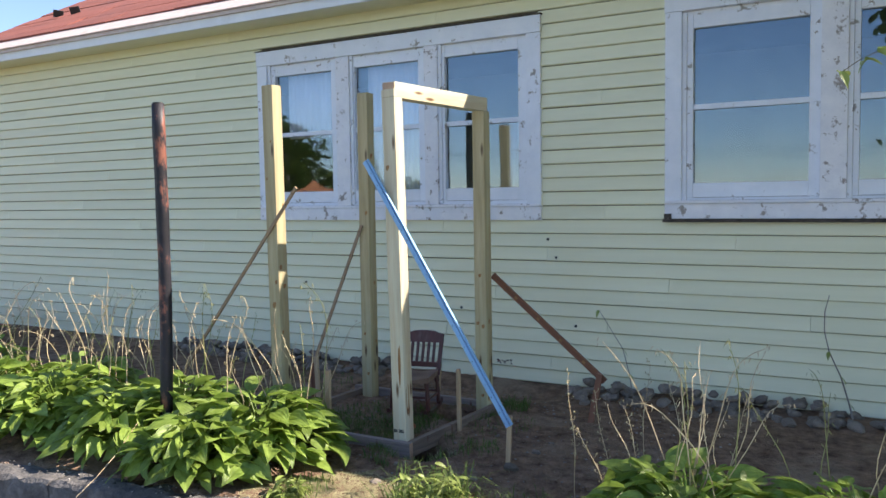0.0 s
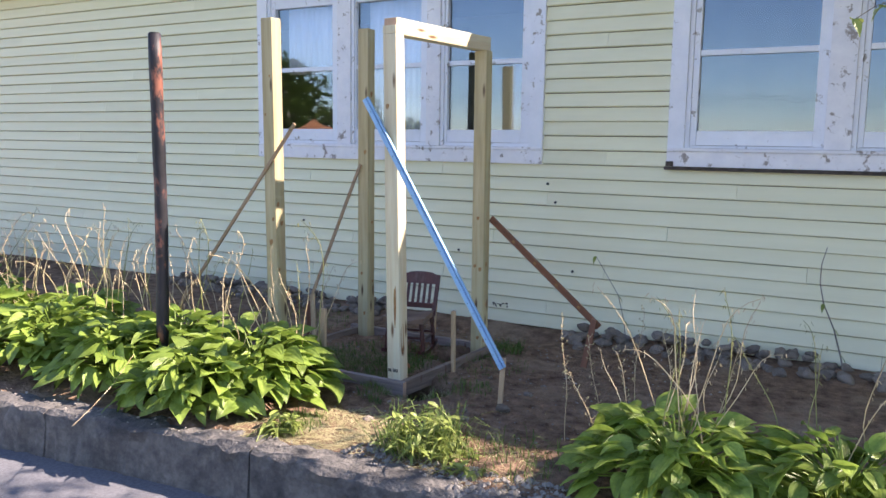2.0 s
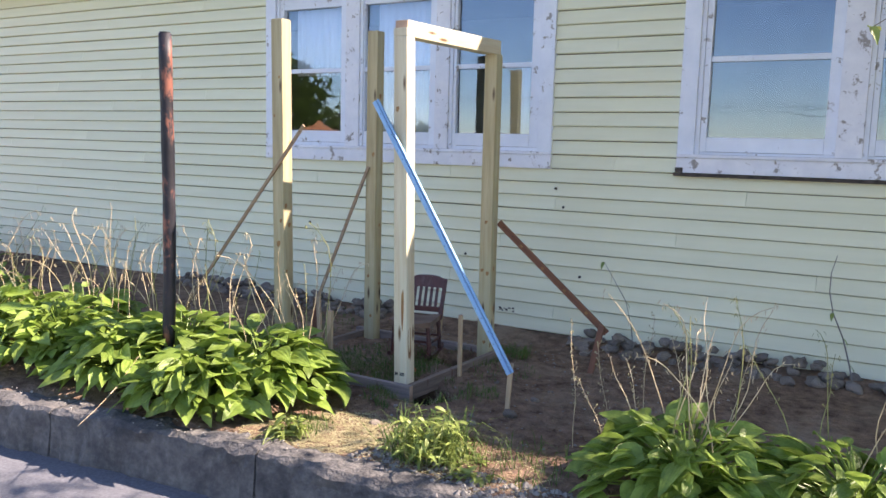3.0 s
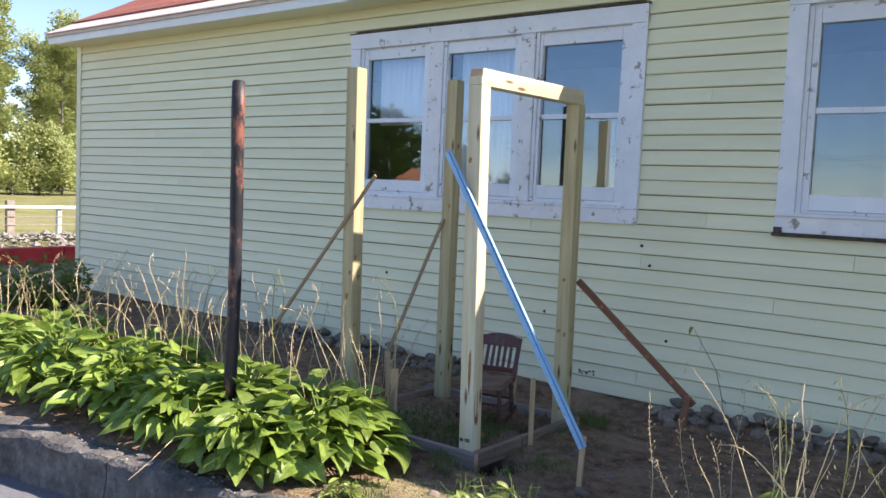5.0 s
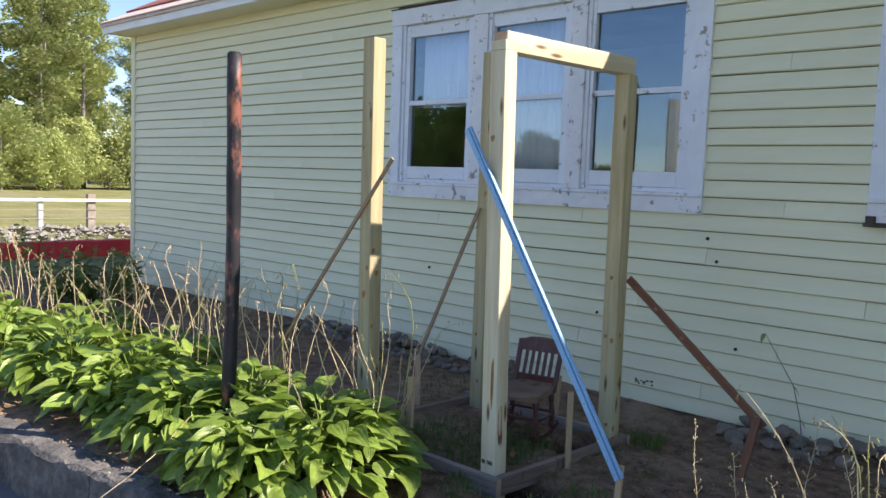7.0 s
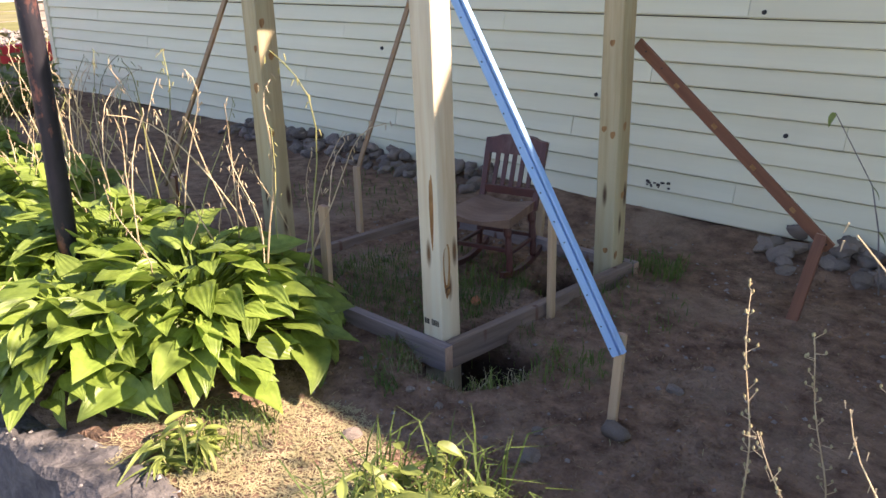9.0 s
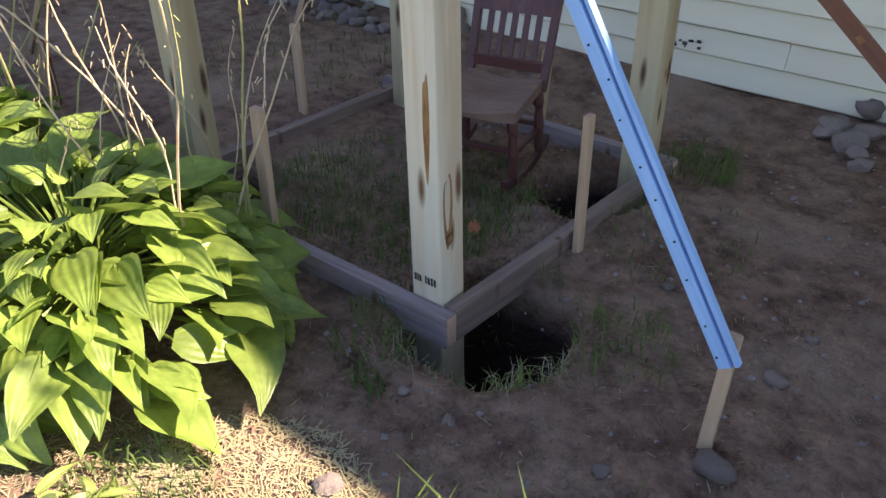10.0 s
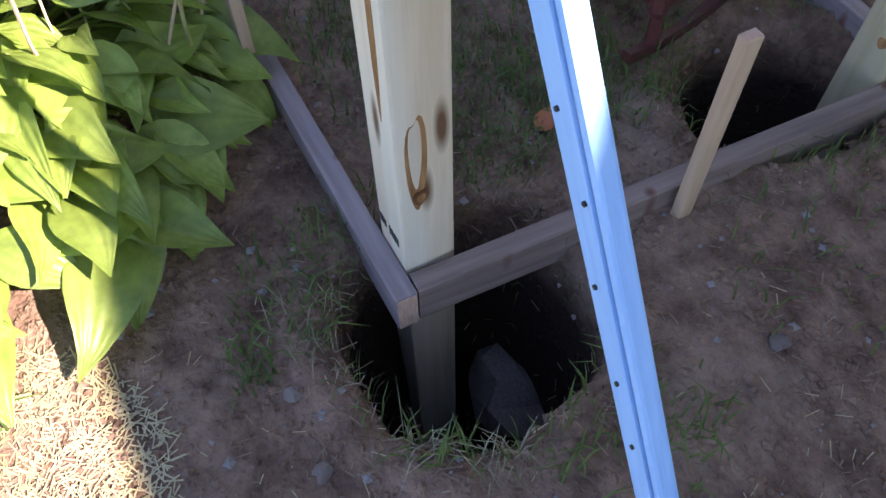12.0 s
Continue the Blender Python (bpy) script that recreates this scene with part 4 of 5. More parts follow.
def leafy_clump(name, label, x, y, z, count, radius, height, mesh_list, seed, material):
    rnd = random.Random(seed)
    t = thing(name, label, "weed", pose(x, y, z))
    bm = bmesh.new()
    for i in range(count):
        a, r = rnd.uniform(0, 6.28), radius * math.sqrt(rnd.random())
        px, py = r * math.cos(a), r * math.sin(a)
        h = height * rnd.uniform(0.35, 1.0) * (1 - 0.5 * (r / radius) ** 2)
        tube(bm, [(px * 0.5, py * 0.5, -0.02), (px * 0.9, py * 0.9, h * 0.6), (px, py, h)], [0.003, 0.002, 0.0015], 4)
        for k in range(7):
            q = 0.25 + 0.75 * k / 6
            m = pose(px * (0.5 + 0.5 * q), py * (0.5 + 0.5 * q), h * q, rnd.uniform(-25, 40), rnd.uniform(-25, 25), rnd.uniform(0, 360)) @ Matrix.Scale(rnd.uniform(0.6, 1.3), 4)
            part("leaf", mesh_list[rnd.randrange(len(mesh_list))], None, t, "", m)
    tagged(part("stem_tangle", bm, material, t), kind="stuff")
    return t


WEED_LEAVES = [leaf_mesh("weed_leaf", 0.075, 0.020, 0.3, 0.5, M_WEED), leaf_mesh("weed_leaf", 0.06, 0.026, 0.4, 0.3, M_WEED), leaf_mesh("weed_leaf", 0.11, 0.012, 0.3, 0.7, M_WEED)]
leafy_clump("weed_clump", "bright sunlit green weed clump on dry ground", -1.88, 2.86, -0.02, 56, 0.21, 0.30, WEED_LEAVES, 31, M_GREENSTALK)
leafy_clump("weed_clump", "small green weeds on the dry ground", -2.62, 2.72, -0.02, 16, 0.10, 0.12, WEED_LEAVES, 32, M_GREENSTALK)
leafy_clump("weed_clump", "small green weeds on the dry ground", -1.62, 2.82, -0.02, 16, 0.16, 0.10, WEED_LEAVES, 33, M_GREENSTALK)
BUSH_LEAVES = [leaf_mesh("bush_leaf", 0.13, 0.06, 0.4, 0.4, M_TREELEAF), leaf_mesh("bush_leaf", 0.10, 0.05, 0.5, 0.3, M_TREELEAF)]
leafy_clump("leafy_bush", "dark green leafy bush at the house corner", -8.95, 4.5, -0.02, 80, 0.52, 0.75, BUSH_LEAVES, 34, M_GREENSTALK)
leafy_clump("leafy_bush", "dark green leafy bush at the house corner", -8.9, 4.05, -0.02, 7, 0.16, 1.0, BUSH_LEAVES, 35, M_GREENSTALK)
leafy_clump("leafy_bush", "tall leafy weed near the house corner", -7.8, 3.0, -0.02, 14, 0.3, 0.75, BUSH_LEAVES, 36, M_GREENSTALK)
leafy_clump("leafy_bush", "tall leafy weed beside the fence", -11.2, 4.6, -0.02, 14, 0.5, 0.95, BUSH_LEAVES, 37, M_GREENSTALK)
blades("straw_litter", [(-2.42, 2.90, bed_height, 0.28, 4200, 0.026, 0.0022), (-2.7, 2.76, bed_height, 0.22, 1200, 0.028, 0.0022), (-1.95, 2.82, bed_height, 0.3, 700, 0.05, 0.0022), (-1.5, 2.85, bed_height, 0.25, 200, 0.06, 0.0022), (-2.0, 4.0, bed_height, 0.7, 130, 0.022, 0.0016), (-2.3, 3.4, bed_height, 0.35, 50, 0.022, 0.0016)],
       M_STRAW, 4, label="pale dry cut grass on the sunlit soil", category="straw", flat=True)
blades("grass_patch", [(-3.0, 4.05, bed_height, 0.42, 1050, 0.055, 0.0036), (-3.2, 3.85, bed_height, 0.25, 500, 0.045, 0.0032), (-2.78, 3.88, bed_height, 0.2, 380, 0.05, 0.0032), (-2.72, 4.1, bed_height, 0.15, 120, 0.07, 0.005),
                       (-2.33, 4.75, bed_height, 0.14, 160, 0.09, 0.005), (-2.2, 4.3, bed_height, 0.25, 90, 0.05, 0.004), (-4.2, 4.8, bed_height, 0.5, 200, 0.06, 0.005),
                       (-2.55, 3.42, bed_height, 0.09, 75, 0.06, 0.004), (-2.47, 3.33, bed_height, 0.05, 30, 0.05, 0.005), (-2.26, 3.54, bed_height, 0.08, 70, 0.07, 0.004), (-2.64, 3.56, bed_height, 0.10, 60, 0.05, 0.004), (-2.08, 3.75, bed_height, 0.12, 45, 0.06, 0.004), (-2.12, 3.85, bed_height, 0.09, 60, 0.06, 0.004), (-2.62, 2.85, bed_height, 0.15, 120, 0.07, 0.005),
                       (-1.9, 2.93, bed_height, 0.22, 220, 0.2, 0.006), (-1.45, 2.95, bed_height, 0.25, 120, 0.1, 0.005)],
       M_GRASS, 5, label="sparse short green grass on the soil", category="grass")
rim = []
for hx, hy, rx, ry, dep in HOLES[:2]:
    for i in range(26):
        a = 2 * math.pi * i / 26
        k = 1.08 + 0.10 * math.sin(5 * a + 1) + 0.06 * math.sin(11 * a)
        rim.append((hx + rx * k * math.cos(a), hy + ry * k * math.sin(a), bed_height, 0.045, 16 if math.sin(3 * a + 2) > -0.2 else 5, 0.045, 0.0026))
blades("grass_rim", rim, M_GRASS, 15, label="torn grass and roots round the dug holes", category="grass")
blades("root_fibre", [(-2.3, 3.6, bed_height, 0.75, 900, 0.022, 0.0016), (-1.7, 4.1, bed_height, 0.8, 700, 0.022, 0.0016), (-2.9, 4.1, bed_height, 0.5, 700, 0.03, 0.0018), (-2.35, 3.65, bed_height, 0.30, 500, 0.03, 0.0016)],
       M_ROOT, 16, label="dry brown root fibres and chaff lying on the soil", category="roots", flat=True)
blades("root_tuft", [(-2.255, 3.535, bed_height, 0.05, 90, 0.08, 0.002), (-2.46, 3.44, bed_height, 0.08, 45, 0.06, 0.002), (-2.18, 3.60, bed_height, 0.04, 40, 0.06, 0.002), (-2.9, 3.95, bed_height, 0.3, 90, 0.04, 0.0022)],
       M_DRYGRASS, 6, label="pale dried grass roots at the hole rim", category="grass")



def seed_stalk(label, x, y, height, lean, seed):
    """A dried weed: one bent stem with side twigs and small pale pods."""
    q = random.Random(seed)
    t = thing("dry_weed", label, "weed", pose(x, y, bed_height(x, y) - 0.01), "dry seed stalks in the bed")
    bm = bmesh.new()
    pts = []
    for i in range(12):
        u = i / 11
        pts.append((lean[0] * u ** 1.6 + 0.006 * math.sin(9 * u + seed), lean[1] * u ** 1.6 + 0.006 * math.cos(8 * u + seed), height * u))
    tube(bm, pts, [0.0028 - 0.0018 * i / 11 for i in range(12)], 5)
    pods = bmesh.new()
    for i in range(3, 12):
        for _ in range(3):
            p = Vector(pts[i]) + Vector((0, 0, q.uniform(-0.02, 0.02)))
            e = p + Vector((q.uniform(-0.02, 0.02), q.uniform(-0.02, 0.02), q.uniform(0.0, 0.022)))
            tube(bm, [p, e], [0.0011, 0.0008], 4)
            tube(pods, [e, e + Vector((0, 0, 0.004)), e + Vector((0, 0, 0.009))], [0.0014, 0.0036, 0.0010], 5)
    part("stem", bm, M_STALK, t, "thin dry stem")
    tagged(part("seed_head", pods, M_STRAW, t, "small pale seed pods"), kind="stuff")


for i, (x, y, h, lean) in enumerate(((-1.33, 3.33, 0.62, (-0.05, 0.03)), (-1.19, 3.43, 0.52, (-0.09, 0.02)), (-1.06, 3.52, 0.66, (0.02, 0.05)), (-0.98, 3.30, 0.50, (-0.12, 0.05)), (-0.84, 3.50, 0.58, (-0.10, 0.08)), (-0.66, 3.42, 0.55, (0.10, 0.04)), (-1.12, 3.20, 0.40, (-0.16, 0.02)))):
    seed_stalk("thin dry weed stalk with small pale seed pods", x, y, h, lean, 60 + i)

# ---- stones ----
ROCKS = [rock_mesh("rock", i, M_STONE, 0.6 + 0.05 * (i % 4)) for i in range(9)]
border = thing("rock_border", "row of loose rounded grey stones along the wall foot", "stones")
rnd = random.Random(12)
for i in range(300):
    if i < 120:
        x = rnd.uniform(-2.08, 0.6)
        y = WALL - 0.03 - rnd.uniform(0, 0.26)
    else:
        x = rnd.uniform(-6.4, -3.75)
        y = WALL - 0.03 - rnd.uniform(0, 0.22)
    s = rnd.uniform(0.026, 0.052)
    z = bed_height(x, y) + s * 0.25 + (0.045 if WALL - y < 0.13 and rnd.random() < 0.6 else 0)
    part("rock", ROCKS[rnd.randrange(9)], None, border, "", pose(x, y, z, rnd.uniform(-25, 25), rnd.uniform(-25, 25), rnd.uniform(0, 360)) @ Matrix.Scale(s, 4))
for x, y, s, lab in ((-1.785, 3.555, 0.036, "rough grey stone at the stake foot"), (-1.781, 3.884, 0.024, "rough dark grey stone on the soil"), (-2.346, 3.082, 0.026, "pale brown pebble on the soil"),
                     (-1.76, 4.07, 0.016, "pale pebble on the soil"), (-2.27, 3.36, 0.014, "brown pebble on the soil"), (-2.4, 3.37, 0.014, "brown pebble on the soil"), (-2.116, 4.065, 0.016, "white chip of stone on the soil"),
                     (-1.95, 3.42, 0.016, "brown pebble on the soil"), (-2.0, 5.2, 0.05, "rounded grey fieldstone by the wall"), (-2.09, 5.24, 0.042, "rounded grey fieldstone by the wall"), (-1.93, 5.10, 0.038, "rounded grey fieldstone by the wall"),
                     (-1.891, 3.31, 0.03, "flat grey stone on the soil")):
    tagged(part("stone", ROCKS[int(abs(x * 100)) % 9], None, None, lab, pose(x, y, bed_height(x, y) + s * 0.3, 8, -6, x * 900) @ Matrix.Scale(s, 4)), lab, "stone")
tagged(part("stone", rock_mesh("stone", 4, M_STONE, 0.8), None, None, "", pose(-2.41, 3.80, -0.50, 0, 20, 30) @ Matrix.Scale(0.10, 4)), "large grey stone at the bottom of the dug hole", "stone")


def scatter(name, count, seed, x0, x1, y0, y1, s0, s1, material, label, category, zoff=None):
    rnd = random.Random(seed)
    base = np.array([(1, 0, 0), (-1, 0, 0), (0, 1, 0), (0, -1, 0), (0, 0, 0.7), (0, 0, -0.7)])
    tri = [(0, 2, 4), (2, 1, 4), (1, 3, 4), (3, 0, 4), (2, 0, 5), (1, 2, 5), (3, 1, 5), (0, 3, 5)]
    co, fs = [], []
    for _ in range(count):
        x, y = rnd.uniform(x0, x1), rnd.uniform(y0, y1)
        s = s0 + (s1 - s0) * rnd.random() ** 3
        a = rnd.uniform(0, 6.28)
        z = (bed_height(x, y) if zoff is None else zoff(x, y)) + s * 0.2
        i = len(co)
        for p in base:
            k = rnd.uniform(0.7, 1.25) * s
            co.append((x + k * (p[0] * math.cos(a) - p[1] * math.sin(a)), y + k * (p[0] * math.sin(a) + p[1] * math.cos(a)), z + k * p[2]))
        fs += [(i + a_, i + b_, i + c_) for a_, b_, c_ in tri]
    me = bpy.data.meshes.new(name)
    me.from_pydata(co, [], fs)
    me.materials.append(material)
    tagged(new(name, me), label, category, "", "stuff")


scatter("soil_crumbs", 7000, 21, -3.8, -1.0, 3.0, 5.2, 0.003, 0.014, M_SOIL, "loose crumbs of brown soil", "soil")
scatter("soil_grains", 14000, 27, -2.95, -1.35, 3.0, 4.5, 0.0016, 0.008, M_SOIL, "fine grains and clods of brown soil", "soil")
scatter("pebbles", 1300, 22, -3.8, -0.8, 3.0, 5.2, 0.002, 0.011, M_GRAVEL, "small pale pebbles scattered on the soil", "pebbles")
scatter("kerb_gravel", 1500, 23, -2.2, -0.6, 2.52, 2.80, 0.006, 0.022, M_GRAVEL, "loose grey gravel behind the kerb", "gravel")
scatter("kerb_crumbs", 110, 24, -4.6, -2.2, 2.3, 2.62, 0.004, 0.012, M_GRAVEL, "crumbled concrete on the kerb top", "gravel", lambda x, y: 0.0 if y > kerb_y(x) + 0.03 and y < kerb_y(x) + 0.2 else -0.33)
dead = leaf_mesh("dead_leaf", 0.05, 0.04, 0.5, -0.3, M_DEADLEAF)
for x, y, a in ((-2.66, 3.969, 40), (-2.5, 4.25, 200)):
    tagged(part("fallen_leaf", dead, None, None, "", pose(x, y, bed_height(x, y) + 0.012, 10, 8, a)), "curled orange-brown fallen leaf on the ground", "leaf")

# ---- trees and the distance ----


def foliage(name, spots, count, seed, size, material):
    """Crown of many small leaf quads gathered in clumps; spots: (centre, radius)."""
    rnd = random.Random(seed)
    co, fs = [], []
    total = sum(r ** 2 for _, r in spots)
    for c, r in spots:
        for _ in range(int(count * r * r / total)):
            d = Vector((rnd.gauss(0, 1), rnd.gauss(0, 1), rnd.gauss(0, 1))).normalized() * r * rnd.random() ** 0.4
            p = Vector(c) + Vector((d.x, d.y, d.z * 0.8))
            u = Vector((rnd.gauss(0, 1), rnd.gauss(0, 1), rnd.gauss(0, 0.6))).normalized()
            v = u.orthogonal().normalized()
            s = size * rnd.uniform(0.6, 1.4)
            i = len(co)
            co += [p - u * s, p + v * s * 0.55, p + u * s, p - v * s * 0.55]
            fs.append((i, i + 1, i + 2, i + 3))
    me = bpy.data.meshes.new(name)
    me.from_pydata(co, [], fs)
    me.materials.append(material)
    return me


def tree(x, y, z, height, spread, seed, leaves, size, label, crown_from=0.25, trunk_r=0.12, foliage_mat=None):
    foliage_mat = foliage_mat or M_FARLEAF
    rnd = random.Random(seed)
    t = thing("tree", label, "tree", pose(x, y, z))
    bm = bmesh.new()
    bend = rnd.uniform(-0.04, 0.04)
    pts = [(bend * height * (i / 8) ** 2, 0, height * 0.93 * i / 8) for i in range(9)]
    tube(bm, pts, [trunk_r * (1 - 0.85 * i / 8) for i in range(9)], 8)
    spots = []
    for i in range(18):
        h = height * (crown_from + (0.97 - crown_from) * (i + rnd.random()) / 18)
        k = (h / height - crown_from) / (1 - crown_from)
        reach = spread * (0.35 + 0.75 * math.sin(math.pi * min(1, 0.25 + 0.75 * k))) * rnd.uniform(0.5, 1.0)
        a = i * 2.4 + rnd.uniform(-0.5, 0.5)
        e = (reach * math.cos(a), reach * math.sin(a), h + reach * 0.25)
        s = (bend * height * (h / height) ** 2, 0, h - reach * 0.2)
        tube(bm, [s, ((s[0] + e[0]) / 2, (s[1] + e[1]) / 2, (s[2] + e[2]) / 2 + 0.05 * reach), e], [trunk_r * 0.3 * (1 - 0.6 * k), trunk_r * 0.2 * (1 - 0.6 * k), trunk_r * 0.06], 5)
        spots.append((e, spread * rnd.uniform(0.26, 0.55)))
        spots.append((((s[0] + 2 * e[0]) / 3, (s[1] + 2 * e[1]) / 3, h + 0.1 * reach), spread * rnd.uniform(0.25, 0.45)))
    part("trunk", bm, M_BARK, t, "grey tapering trunk with limbs")
    part("crown", foliage("crown", spots, leaves, seed, size, foliage_mat), None, t, "uneven crown of small green leaves")
    return t


FAR = "tall leafy poplar at the edge of the woods"
woods = [tree(-58, 25, -0.05, 14, 2.6, 41, 11000, 0.13, FAR, 0.18, 0.18), tree(-55, 21, -0.05, 13, 2.4, 42, 11000, 0.13, FAR, 0.10, 0.16), tree(-60, 17, -0.05, 15, 2.8, 43, 11000, 0.14, FAR, 0.22, 0.2)]
rnd = random.Random(77)
for i in range(34):
    yy = 3 + i * 1.2 + rnd.uniform(-0.8, 0.8)
    copy_thing(woods[i % 3], pose(-62 - rnd.uniform(0, 12) - 6 * (i % 2), yy, -0.05, 0, 0, rnd.uniform(0, 360)) @ Matrix.Scale(rnd.uniform(0.8, 1.15), 4))
brush = tree(-50, 17, -0.05, 4.5, 2.2, 44, 7000, 0.11, "low dense bush before the woods", 0.08, 0.08)
for i in range(18):
    copy_thing(brush, pose(-50 - rnd.uniform(0, 6), 8 + i * 1.9, -0.05, 0, 0, rnd.uniform(0, 360)) @ Matrix.Scale(rnd.uniform(0.7, 1.2), 4))
south = tree(-35.5, -30, -0.3, 6.4, 3.0, 45, 5000, 0.2, "round leafy tree across the yard", 0.12, 0.2, M_TREELEAF)
for x, y, s in ((-40, -33, 1.0), (-31.5, -32, 0.72), (-45, -34, 1.1), (-54, -40, 1.2), (-27.5, -33, 0.45)):
    copy_thing(south, pose(x, y, -0.3, 0, 0, x * 9) @ Matrix.Scale(s, 4))
shade_tree = tree(2.25, 3.45, -0.02, 6.2, 2.25, 46, 20000, 0.06, "leafy tree standing in the bed beside the house", 0.32, 0.09, M_TREELEAF)


def twig():
    t = thing("leafy_twig", "thin twig with a few green leaves hanging in the air", "twig")
    bm = bmesh.new()
    pts = [(2.2, 3.45, 2.6), (0.9, 3.3, 2.2), (0.20, 3.25, 2.07), (-0.035, 3.2, 2.02), (-0.12, 3.2, 1.985), (-0.18, 3.2, 1.945)]
    tube(bm, pts, [0.012, 0.008, 0.004, 0.003, 0.002, 0.0015], 5)
    part("stem", bm, M_BARK, t)
    r = random.Random(3)
    for p in pts[2:]:
        for _ in range(3):
            part("leaf", WEED_LEAVES[1], None, t, "", pose(p[0] + r.uniform(-0.03, 0.03), p[1], p[2], r.uniform(-70, 0), r.uniform(-40, 40), r.uniform(0, 360)) @ Matrix.Scale(r.uniform(0.9, 1.4), 4))


twig()


def vine(label, pts, r):
    t = thing("bare_vine", label, "vine")
    bm = bmesh.new()
    tube(bm, pts, [r * (1 - 0.6 * i / (len(pts) - 1)) for i in range(len(pts))], 6)
    part("stem", bm, M_BARK, t)
    q = random.Random(6)
    for p in pts[1:4]:
        part("leaf", WEED_LEAVES[1], None, t, "", pose(p[0], p[1] - 0.01, p[2], -40, 0, q.uniform(0, 360)))


vine("dark bare vine climbing before the wall", [(-0.21, 5.24, 0.0), (-0.25, 5.26, 0.16), (-0.30, 5.28, 0.32), (-0.37, 5.30, 0.47), (-0.40, 5.31, 0.60), (-0.40, 5.32, 0.72), (-0.375, 5.33, 0.83)], 0.006)
vine("thin bare stem standing before the wall", [(-1.56, 5.08, 0.0), (-1.60, 5.09, 0.25), (-1.65, 5.1, 0.42), (-1.82, 5.1, 0.68)], 0.004)


def far_house():
    t = thing("far_house", "small house with an orange roof across the yard", "house", pose(-28.9, -24.5, -0.3, 0, 0, 50) @ Matrix.Scale(0.56, 4))
    part("wall", box(-5, 5, -4, 4, 0, 2.6), M_SIDING, t)
    bm = bmesh.new()
    vs = [bm.verts.new(p) for p in ((-5.4, -4.4, 2.601), (-5.4, 4.4, 2.601), (-5.4, 0, 5.2), (5.4, -4.4, 2.601), (5.4, 4.4, 2.601), (5.4, 0, 5.2))]
    for q in ((0, 1, 2), (3, 5, 4), (0, 2, 5, 3), (1, 4, 5, 2), (0, 3, 4, 1)):
        bm.faces.new([vs[i] for i in q])
    part("roof", bm, M_ORANGE, t, "orange roof")


far_house()
wires = thing("power_lines", "three thin overhead power lines", "cable")
for z in (4.3, 4.75, 5.0):
    bm = bmesh.new()
    tube(bm, [(x, -60, z + 0.0004 * (x - 20) ** 2) for x in range(-80, 121, 10)], [0.022] * 21, 4)
    part("wire", bm, M_IRON, wires)
for x in (-80, 20, 120):
    part("pole", box(x - 0.12, x + 0.12, -60.3, -60.03, -0.4, 5.6 + 0.0004 * (x - 20) ** 2, 0.02), M_BARK, wires, "grey timber pole")


def fence():
    t = thing("rail_fence", "whitewashed rail fence with grey posts by the field", "fence")
    for i, y in enumerate(np.arange(2.0, 16.0, 1.15)):
        k = i % 3 == 0
        part("post", box(-19.36, -19.24, y - (0.09 if k else 0.05), y + (0.09 if k else 0.05), -0.05, 0.82 if k else 0.72, 0.01), M_FENCEPOST if k else M_FENCE, t)
    part("rail", box(-19.235, -19.185, 1.5, 16.2, 0.64, 0.71, 0.01), M_FENCE, t, "long white top rail")
    for z in (0.25, 0.45):
        part("wire", box(-19.225, -19.215, 1.5, 16.2, z, z + 0.012), M_FENCEPOST, t)


fence()
barrier = thing("red_barrier", "low bright red plastic barrier lying along the yard", "barrier")
for i in range(7):
    part("panel", box(-13.6, -13.4, 1.0 + i * 1.52, 2.5 + i * 1.52, -0.03, 0.25, 0.02), M_RED, barrier)


scatter("gravel_heap", 1800, 25, -18, -15, 2, 13, 0.03, 0.12, M_GRAVEL, "low heap of pale rubble before the fence", "gravel", lambda x, y: -0.02 + 0.25 * max(0.0, 1 - abs(x + 16.5) / 1.5))

# ---- siding boards ----
LAP = 0.1052


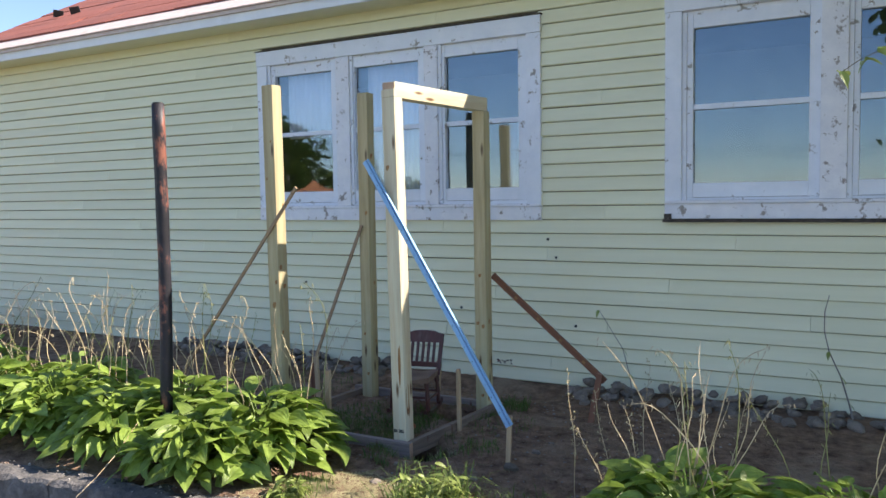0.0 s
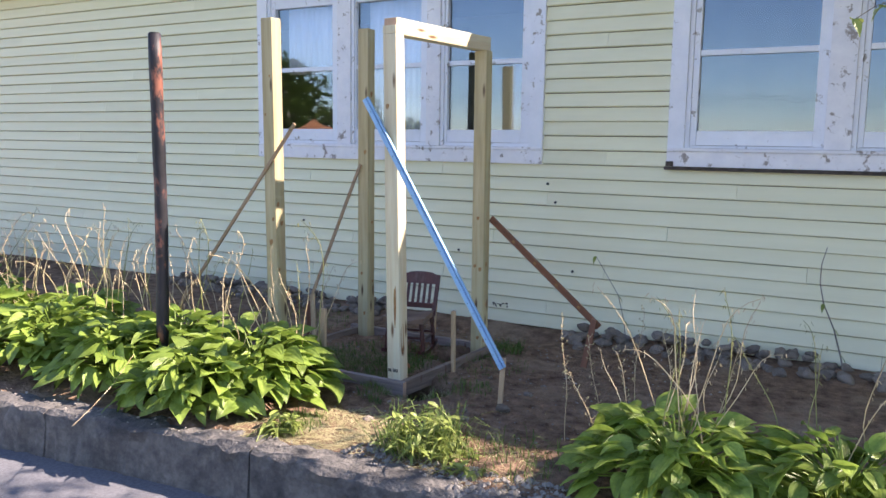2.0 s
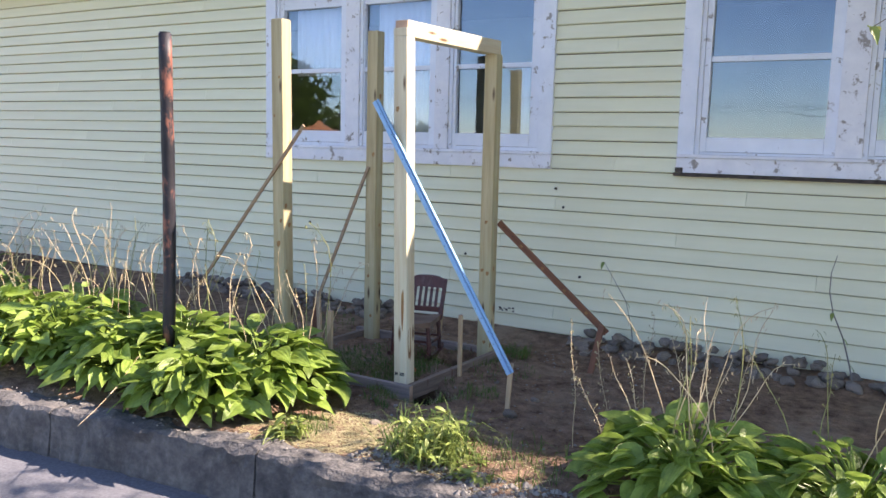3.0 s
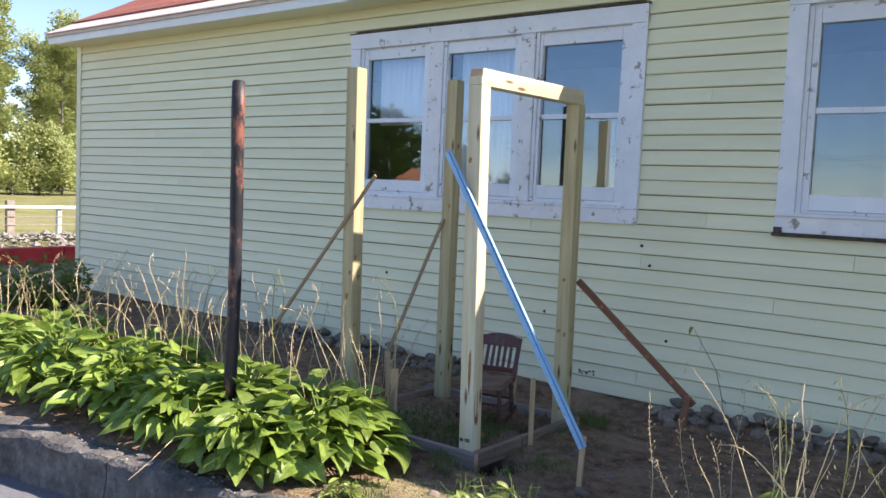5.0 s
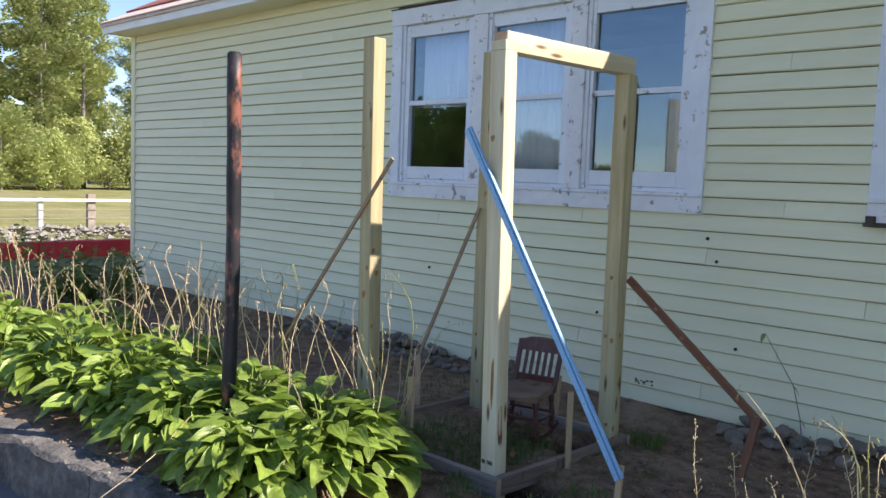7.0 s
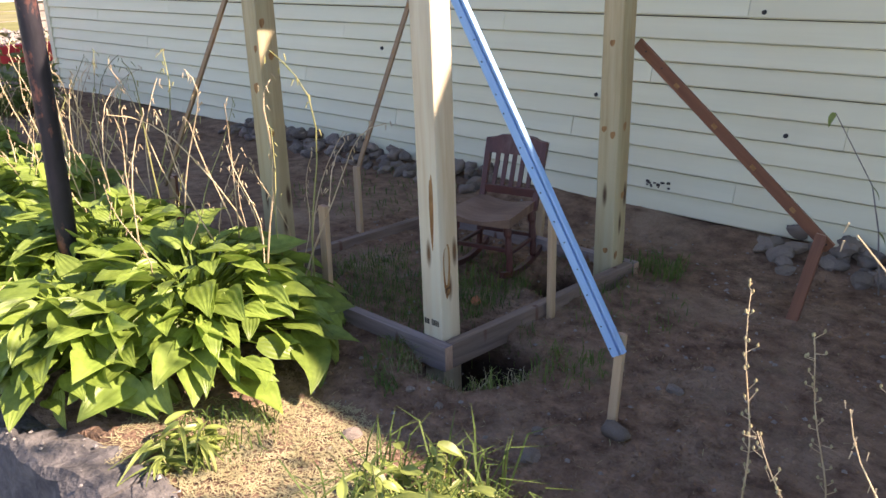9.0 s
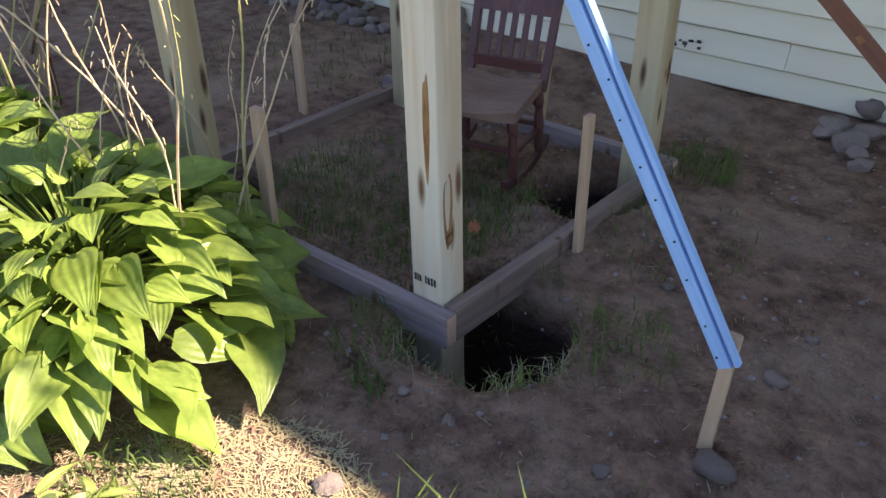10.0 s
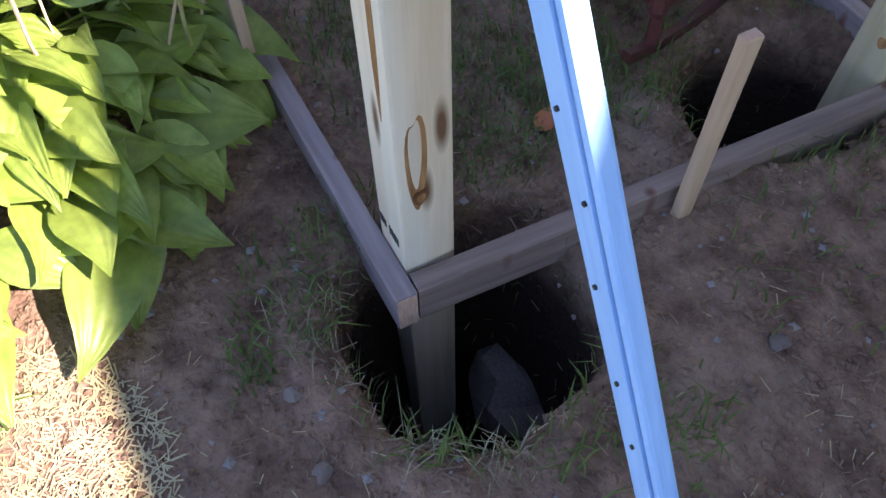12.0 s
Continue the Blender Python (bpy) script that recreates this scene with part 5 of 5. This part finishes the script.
def siding():
    rnd = random.Random(2)
    bm = bmesh.new()
    profile = ((-0.002, LAP - 0.005), (0.010, LAP - 0.005), (0.010, 0.0), (-0.0150, 0.0), (-0.0210, 0.007))
    left = [bm.verts.new((0, y, z)) for y, z in profile]
    right = [bm.verts.new((1, y, z)) for y, z in profile]
    bm.faces.new(left)
    bm.faces.new(right[::-1])
    for k in range(5):
        bm.faces.new((left[k], right[k], right[(k + 1) % 5], left[(k + 1) % 5]))
    bmesh.ops.recalc_face_normals(bm, faces=bm.faces[:])
    unit = mesh_of(bm, "siding_board", M_SIDING)
    z = 0.047
    row = 0
    while z < 3.04:
        cuts = []
        for a, b, c, d in WINDOWS:
            if z + LAP > c + 0.03 and z < d - 0.03:
                cuts.append((a + 0.03, b - 0.03))
        spans, x = [], X0 + 0.06
        for a, b in cuts:
            spans.append((x, a))
            x = b
        spans.append((x, X1))
        joint = -11.0 + (row * 1.37) % 3.66
        for a, b in spans:
            marks = [a] + [j for j in np.arange(joint, b, 3.66) if a + 0.25 < j < b - 0.25] + [b]
            for p, q in zip(marks, marks[1:]):
                part("siding_board", unit, None, wall, "", pose(p + 0.0012, WALL + 0.001 + rnd.uniform(-0.001, 0.001), z + rnd.uniform(-0.0015, 0.0015), rnd.uniform(-0.25, 0.25), 0, 0) @ Matrix.Diagonal((q - p - 0.0024, 1, 1, 1)))
        z += LAP
        row += 1


siding()
for x, z in ((-2.328, 1.158), (-2.106, 0.504), (-4.7, 0.74), (-3.085, 0.594), (-2.26, 1.02)):
    bm = bmesh.new()
    bmesh.ops.create_cone(bm, cap_ends=True, segments=10, radius1=0.011, radius2=0.009, depth=0.012, matrix=Matrix.Translation((x, WALL - 0.018, z)) @ pose(0, 0, 0, 90))
    tagged(part("wall_hole", bm, M_INK, wall, "small dark hole in the siding"))
rnd = random.Random(19)
for i in range(14):
    x, z = -2.71 + rnd.uniform(-0.07, 0.07), 0.18 + rnd.uniform(-0.02, 0.02)
    s_ = rnd.uniform(0.004, 0.012)
    part("paint_chip", box(x, x + s_ * 1.5, WALL - 0.0225, WALL - 0.0150, z, z + s_), M_ROTSHADE, wall, "dark chipped paint")
